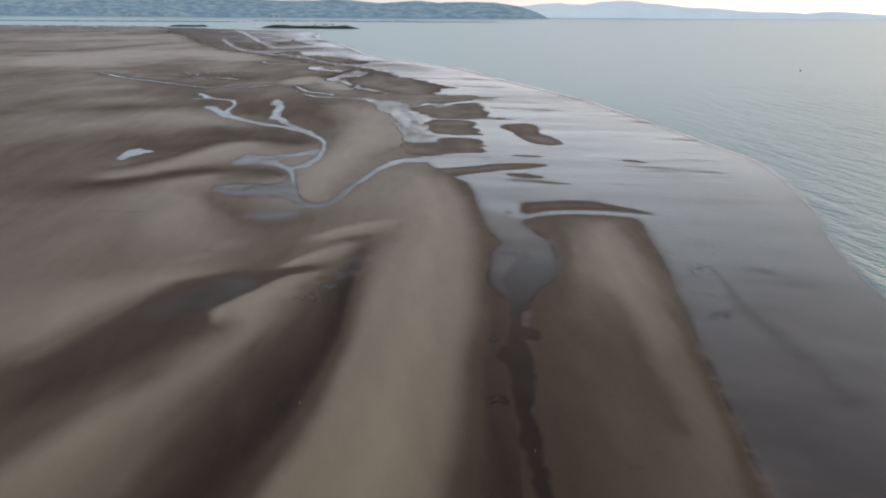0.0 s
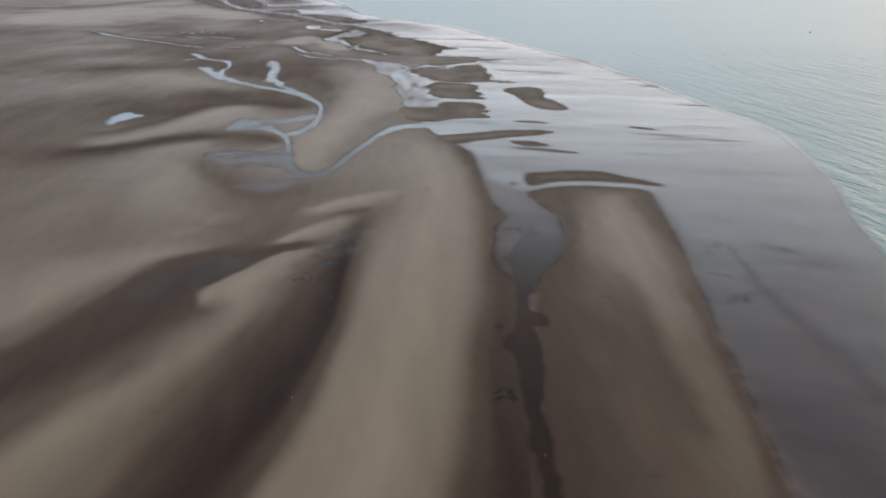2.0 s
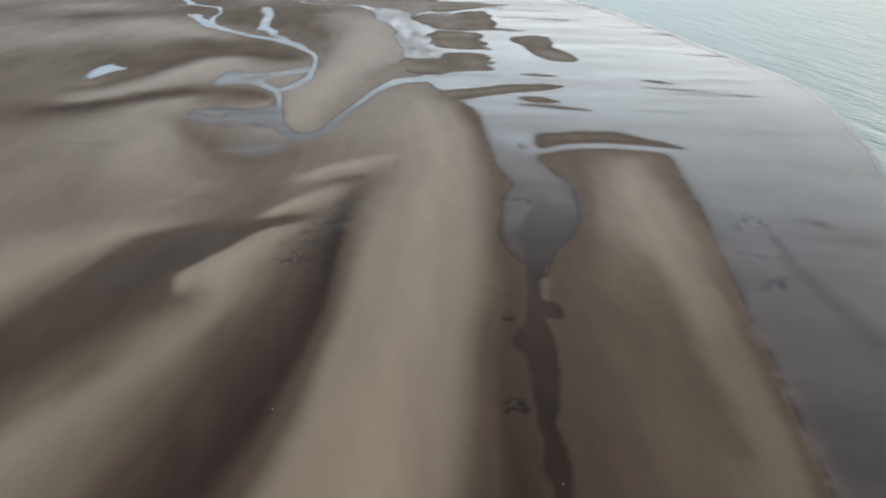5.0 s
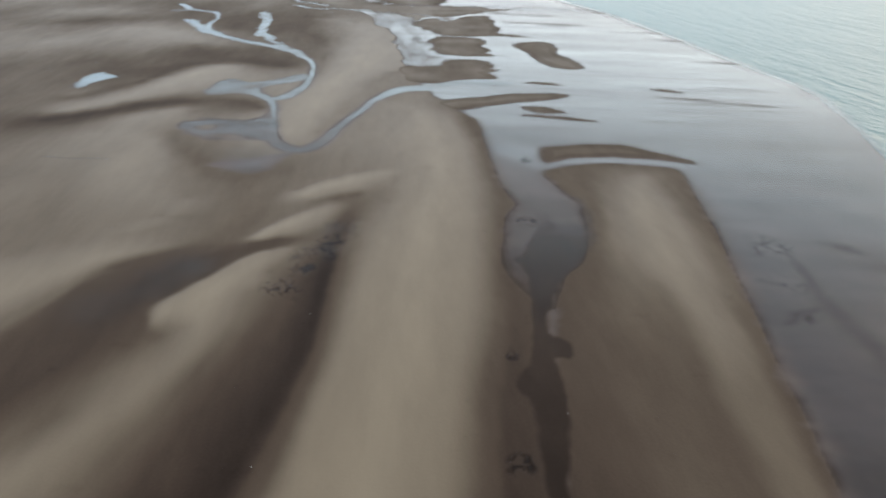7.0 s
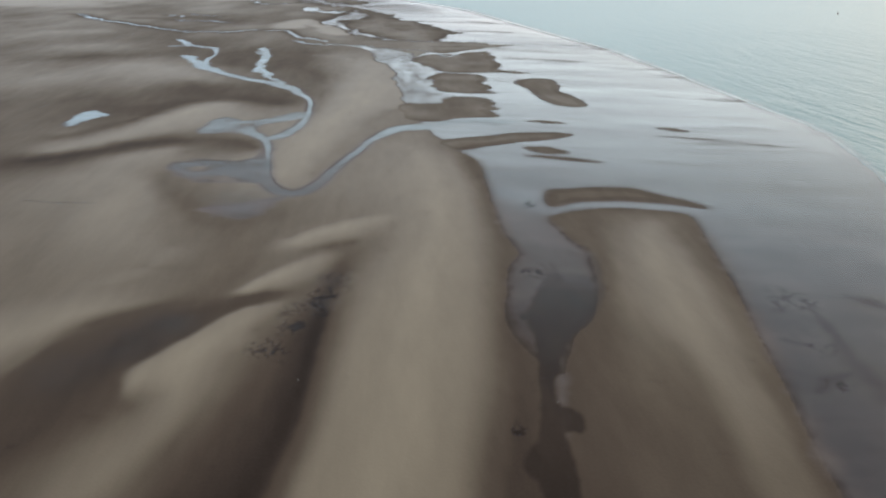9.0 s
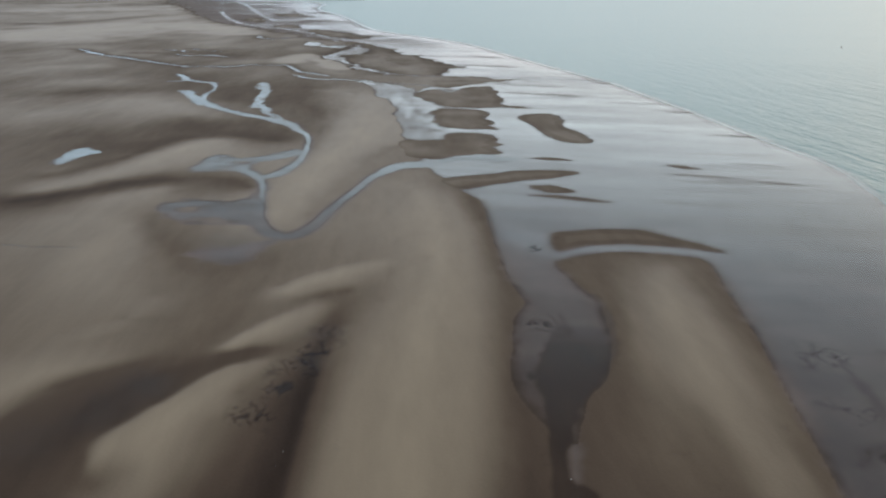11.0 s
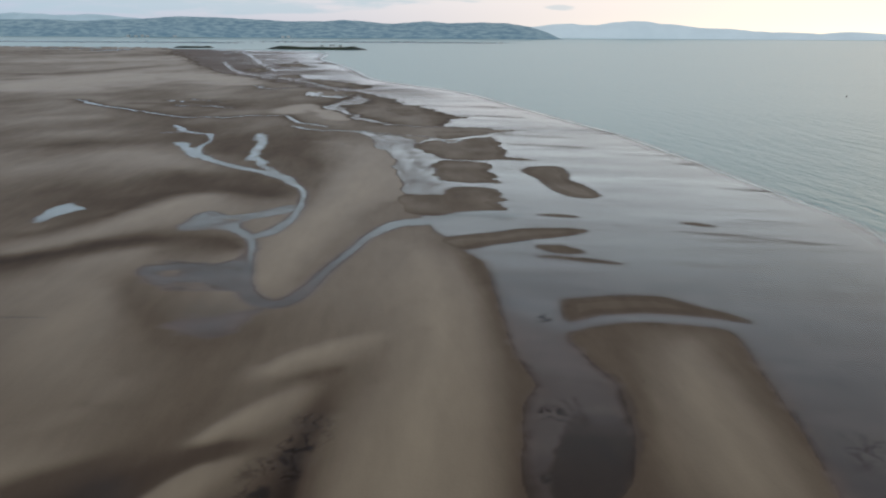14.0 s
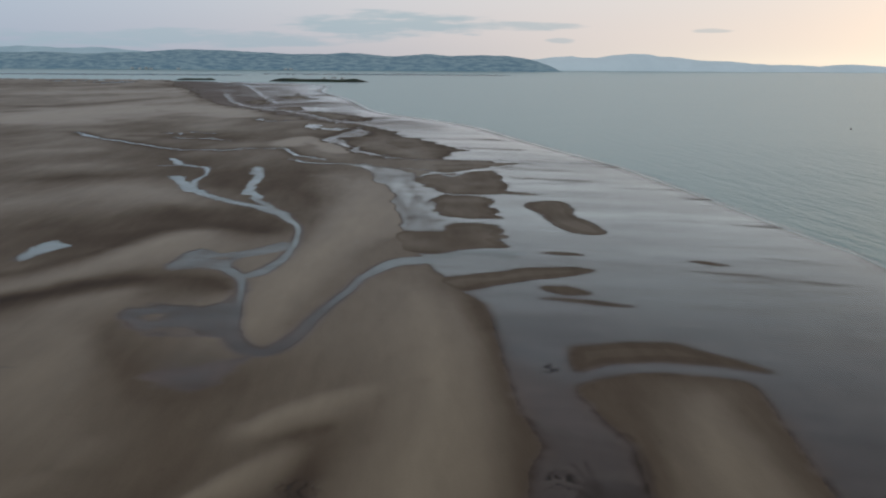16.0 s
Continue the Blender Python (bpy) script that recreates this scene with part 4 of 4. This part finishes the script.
ys = ground_rows()
us = np.linspace(-1, 1, 900)
us = 0.75 * us + 0.25 * us**3
gx = us[None, :] * (75 + 0.72 * np.maximum(ys + 40, 0))[:, None]
gy = np.repeat(ys[:, None], len(us), 1)
gz, soaked, covered, owner, bodies = ground_height(gx, gy)
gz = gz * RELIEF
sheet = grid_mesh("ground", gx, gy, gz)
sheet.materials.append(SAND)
sheet.attributes.new("soak", "FLOAT", "POINT").data.foreach_set("value", soaked.astype(np.float32).ravel())
tagged(new("ground", sheet), "brown tidal sand flat, pale on drained crests, dark where wet", "sand flat", kind="structure")


# water ------------------------------------------------------------------------------
def flat_mesh(name, verts, faces, mat):
    """A level water surface whose faces look up."""
    me = bpy.data.meshes.new(name)
    me.from_pydata([tuple(map(float, v)) for v in verts], [], faces)
    me.materials.append(mat)
    me.update()
    return me


rows, cols = gx.shape
quad = (np.arange(rows - 1)[:, None] * cols + np.arange(cols - 1)).ravel()
quad = np.stack([quad, quad + 1, quad + cols + 1, quad + cols], 1)
quad = quad[covered.ravel()[quad].max(1) > 0.02]
quad_owner = owner.ravel()[quad[:, 0]]
spots = np.stack([gx, gy, np.maximum(gz + 0.015, 0)], -1).reshape(-1, 3)
KINDS = {
    "water_film": ("thin grey sheet of water over wet sand", "shallow water", "", SHALLOW),
    "dark_runnel": ("dark still water in a narrow sand trough", "tidal channel", "tidal channels", POOL),
    "wet_gloss": ("thin blue gloss of water seeping over dark sand", "seeping water", "", POOL),
    "pool": ("still blue-grey tide pool lying in brown sand", "tide pool", "tide pools", POOL),
    "channel": ("narrow bright tidal channel winding through brown sand", "tidal channel", "tidal channels", POOL),
}
for k, name in enumerate(bodies):
    mine = quad[quad_owner == k]
    if not len(mine):
        continue
    used, faces = np.unique(mine, return_inverse=True)
    faces = faces.reshape(-1, 4)
    me = bpy.data.meshes.new(name)
    me.from_pydata(spots[used].tolist(), [], faces.tolist())
    me.polygons.foreach_set("use_smooth", np.ones(len(faces), bool))
    me.attributes.new("cover", "FLOAT", "POINT").data.foreach_set("value", covered.ravel()[used].astype(np.float32))
    label, category, group, mat = KINDS.get(name) or KINDS["pool" if name in POOLS else "channel"]
    me.materials.append(mat)
    me.update()
    tagged(new(name, me), label, category, group, "stuff" if name == "wet_gloss" else "structure")
tide = TIDE_LINE
n = len(tide)
lead = 2.5 + 0.006 * np.maximum(tide[:, 1], 0)
verts = [(x - 0.5 * a, y, -0.005) for (x, y), a in zip(tide, lead)] + [(x + 0.5 * a, y, -0.005) for (x, y), a in zip(tide, lead)]
verts += [(x + 1.2 * a, y, -0.005) for (x, y), a in zip(tide, lead)] + [(7000, y, -0.005) for y in tide[:, 1]]
faces = [(c * n + i, c * n + n + i, c * n + n + i + 1, c * n + i + 1) for c in range(3) for i in range(n - 1)]
k = len(verts)
verts += [(-7000, 2150, -0.005), (-7000, 5400, -0.005), (7000, 5400, -0.005)]
faces += [(n - 1, 2 * n - 1, 3 * n - 1, 4 * n - 1, k + 2, k + 1, k)]
open_water = flat_mesh("sea", verts, faces, SEA)
depth = np.repeat([0.0, 0.7, 1.5, 1.5], n)
depth[[n - 1, 2 * n - 1]] = 1.5
open_water.attributes.new("cover", "FLOAT", "POINT").data.foreach_set("value", np.append(depth, [1.5] * 3).astype(np.float32))
tagged(new("sea", open_water), "grey-green estuary water with short wind waves", "sea", kind="structure")

froth, nt = material("thin_foam")
lace = smooth(nt, math_node(nt, "ADD", math_node(nt, "MULTIPLY", world_noise(nt, 0.7, 5, 0.65), 0.6), math_node(nt, "MULTIPLY", world_noise(nt, 0.06, 3), 0.4)), 0.32, 0.64)
cover = node(nt, "ShaderNodeAttribute")
cover.attribute_name = "cover"
lace = math_node(nt, "MULTIPLY", lace, math_node(nt, "MULTIPLY", cover.outputs["Fac"], 0.38))
white = node(nt, "ShaderNodeBsdfDiffuse", Color=(0.75, 0.75, 0.74, 1))
none = node(nt, "ShaderNodeBsdfTransparent")
blend = nt.nodes.new("ShaderNodeMixShader")
nt.links.new(lace, blend.inputs[0])
nt.links.new(none.outputs[0], blend.inputs[1])
nt.links.new(white.outputs[0], blend.inputs[2])
finish(nt, blend.outputs[0])
n = len(tide)
half = 1.6 + 0.004 * np.maximum(tide[:, 1], 0)
across = (-1.8, -0.6, 0.0, 0.5, 1.2)
verts = [(x + h * a, y, 0.03) for a in across for (x, y), h in zip(tide, half)]
faces = [(c * n + i, c * n + n + i, c * n + n + i + 1, c * n + i + 1) for c in range(4) for i in range(n - 1)]
foam = flat_mesh("foam_edge", verts, faces, froth)
foam.attributes.new("cover", "FLOAT", "POINT").data.foreach_set("value", (np.repeat([0.0, 0.4, 1.0, 0.45, 0.0], n) * np.tile(np.clip((tide[:, 1] - 150) / 250, 0.15, 1), 5)).astype(np.float32))
tagged(new("foam_edge", foam), "thin broken line of white foam along the tide edge", "foam", kind="structure")


# far shore ----------------------------------------------------------------------------
def hill_range(name, label, profile, y0, deep, mat, seed):
    """A range of hills with its skyline (x, height) rising from the water at y0."""
    xs = np.arange(profile[0][0], profile[-1][0], 14.0)
    top = np.interp(xs, [p[0] for p in profile], [p[1] for p in profile])
    top = top + 7 * lattice(xs, 0 * xs, 260, seed + 2) + 3 * lattice(xs, 0 * xs, 70, seed + 3)
    v = np.linspace(0, 1, 14)
    x, f = np.meshgrid(xs, v)
    y = y0 + deep * f
    z = top[None, :] * np.sin(np.minimum(f * 1.25, 1) * math.pi / 2) ** 0.8
    z = z + (4 * lattice(x, y, 160, seed) + 2.0 * lattice(x, y, 50, seed + 1)) * np.clip(z / 40, 0, 1)
    z[0] = -3
    me = grid_mesh(name, x, y, z)
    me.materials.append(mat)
    return tagged(new(name, me), label, "hills", kind="structure")


def skyline(dist, tops):
    """Skyline points from bearings in thousandths and angles over the horizon in thousandths."""
    return [(b / 1000 * dist, 60 + a / 1000 * dist) for b, a in tops]


# distance haze is painted into these hill colours, and brightened by emission
HAZY_WOODS = make_plain("haze_tinted_hills", (0.105, 0.18, 0.24), (0.225, 0.305, 0.345), 0.06, 1.0, 0.38, (0.3, 0.5, 2.0))
HAZY_PALE = make_plain("haze_pale_hills", (0.24, 0.32, 0.37), (0.28, 0.36, 0.41), 0.004, 1.0, 0.55)
HAZY_FAINT = make_plain("haze_faint_hills", (0.34, 0.40, 0.44), (0.37, 0.43, 0.47), 0.004, 1.0, 0.6)
hill_range("far_hills", "far hills across the water, painted pale blue for haze", skyline(4800, [
    (-640, 12), (-570, 15), (-545, 16), (-500, 13), (-460, 14.5), (-430, 13), (-380, 8), (-250, 6), (-100, 2)]), 4700, 180, HAZY_PALE, 21)
hill_range("faint_hills", "hills on the horizon, painted faint grey for haze", skyline(4850, [
    (80, 1), (108, 1.8), (128, 4.2), (150, 5), (165, 4.2), (180, 5), (200, 7.6), (240, 7.8), (262, 6), (280, 4.6), (310, 1.4), (345, -0.5), (370, -3), (430, -4), (500, -4), (545, -5), (600, -8)]), 4760, 130, HAZY_FAINT, 27)
hill_range("near_hills", "wooded hills along the far shore, tinted blue-green for haze", skyline(4500, [
    (-640, 8), (-560, 7), (-470, 6), (-400, 7.5), (-365, 9), (-345, 9.5), (-310, 9), (-240, 8), (-160, 6), (-112, 8), (-70, 5), (-32, 6.5), (0, 5.2), (33, 6.5), (70, 5.5), (98, 0), (120, -6), (135, -13)]), 4300, 260, HAZY_WOODS, 23)

ROCK = make_plain("island_rock", (0.05, 0.055, 0.05), (0.10, 0.10, 0.085), 0.05)
TURF = make_plain("island_turf", (0.03, 0.045, 0.03), (0.06, 0.08, 0.045), 0.02)
PLASTER = make_plain("white_wall", (0.6, 0.6, 0.58), (0.75, 0.75, 0.72), 0.3)
ROOFING = make_plain("pale_roofing", (0.30, 0.30, 0.31), (0.40, 0.40, 0.41), 0.4)


def part(name, me, mat, parent, label=""):
    me.materials.append(mat)
    ob = new(name, me)
    ob.parent = parent
    if label:
        tagged(ob, label)
    return ob


def island(name, label, x0, y0, long, wide, tall, turn, seed):
    base = tagged(new(name), label, "island")
    base.matrix_world = pose(x0, y0, 0, 0, 0, turn)
    for piece, mat, low, grow in (("shore_rock", ROCK, -2.0, 1.0), ("turf", TURF, 0.0, 0.93)):
        u, v = np.meshgrid(np.linspace(-1, 1, 90), np.linspace(-1, 1, 24))
        x, y = u * long * grow, v * wide * grow * np.sqrt(np.clip(1.02 - u**2, 0.01, 1))
        edge = np.clip(1 - (u**8 * 0.6 + v**6), 0, 1) * np.clip((1 - np.abs(u)) * 4, 0, 1) ** 0.6
        z = low + (tall - low) * edge * (0.75 + 0.25 * lattice(x, y, long / 4, seed)) * (1 if piece == "turf" else 0.72) + 0.8 * lattice(x, y, 14, seed + 1) * edge
        part(piece, grid_mesh(piece, x, y, z), mat, base)
    return base


island("tidal_island", "low dark rocky island with a turf top", -365, 2165, 152, 38, 10.0, -9, 31)
island("tidal_islet", "long low dark rocky islet", -728, 2255, 62, 22, 6.0, 8, 35)


def box(w, d, h, z=0.0, gable=0.0):
    bm = bmesh.new()
    bmesh.ops.create_cube(bm, size=1, matrix=Matrix.Translation((0, 0, z + h / 2)) @ Matrix.Diagonal((w, d, h, 1)))
    if gable:
        for v in bm.verts:
            if v.co.z > z + h / 2:
                v.co.y = 0
    bmesh.ops.remove_doubles(bm, verts=bm.verts, dist=0.001)
    me = bpy.data.meshes.new("piece")
    bm.to_mesh(me)
    bm.free()
    return me


for x, y, turn, wide, tall in ((-318, 2140, 5, 14, 3), (-296, 2142, -12, 9, 2.6), (-345, 2142, 0, 8, 2.6)):
    house = tagged(new("island_house"), "small white house with a pale grey roof on the island", "house", "island houses")
    house.matrix_world = pose(x, y, 8.6, 0, 0, turn)
    part("wall", box(wide, 6, tall), PLASTER, house)
    part("roof", box(wide + 0.6, 6.8, 1.2, tall, 1.0), ROOFING, house)

for k, (x, tall) in enumerate(((-1730, 9), (-1690, 7), (-1655, 10), (-1628, 7), (-1480, 7), (-900, 7), (-870, 8))):
    house = tagged(new("shore_house"), "small white building on the far shore", "house", "shore houses")
    house.matrix_world = pose(x, 4296, 0.4, 0, 0, 7 * (k % 3) - 7)
    part("wall", box(15, 9, tall), PLASTER, house)
    part("roof", box(16, 10, 3, tall, 1.0), ROOFING, house)

BUOY = make_plain("buoy_paint", (0.05, 0.03, 0.03), (0.09, 0.05, 0.04), 1.0, 0.5)
buoy = tagged(new("channel_buoy"), "dark steel channel buoy floating on the water", "buoy")
buoy.matrix_world = pose(366, 722, 0)


def cone(r1, r2, h, z):
    bm = bmesh.new()
    bmesh.ops.create_cone(bm, cap_ends=True, segments=20, radius1=r1, radius2=r2, depth=h, matrix=Matrix.Translation((0, 0, z + h / 2)))
    me = bpy.data.meshes.new("piece")
    bm.to_mesh(me)
    bm.free()
    return me


part("float", cone(0.7, 0.6, 0.7, -0.25), BUOY, buoy)
part("tower", cone(0.45, 0.12, 1.1, 0.45), BUOY, buoy)
part("top_mark", cone(0.2, 0.2, 0.35, 1.55), BUOY, buoy)


# white specks of unknown kind on the wet sand, built as rounded stones
SPECK = make_plain("white_speck_face", (0.50, 0.48, 0.45), (0.68, 0.66, 0.62), 6.0, 0.7)
for k, (x, y, size) in enumerate(((-22.1, 25.2, 0.085), (13.8, 11.4, 0.08), (-21.1, 62.6, 0.07), (16.6, 57.2, 0.07), (16.6, 36.4, 0.08))):
    bm = bmesh.new()
    bmesh.ops.create_icosphere(bm, subdivisions=2, radius=size)
    for v in bm.verts:
        v.co *= 1 + 0.22 * noise.noise(v.co * 7 + Vector((k * 3.1, 0, 0)))
        v.co.z *= 0.62
    me = bpy.data.meshes.new("white_speck")
    bm.to_mesh(me)
    bm.free()
    me.materials.append(SPECK)
    j = int(np.argmin(np.abs(ys - y)))
    i = int(np.argmin(np.abs(gx[j] - x)))
    stone = tagged(new("white_speck", me), "small white speck on wet brown sand, built as a rounded stone", "stone", "stones on the sand")
    stone.matrix_world = pose(x, y, float(gz[j, i]) + 0.3 * size, 0, 0, 47 * k)
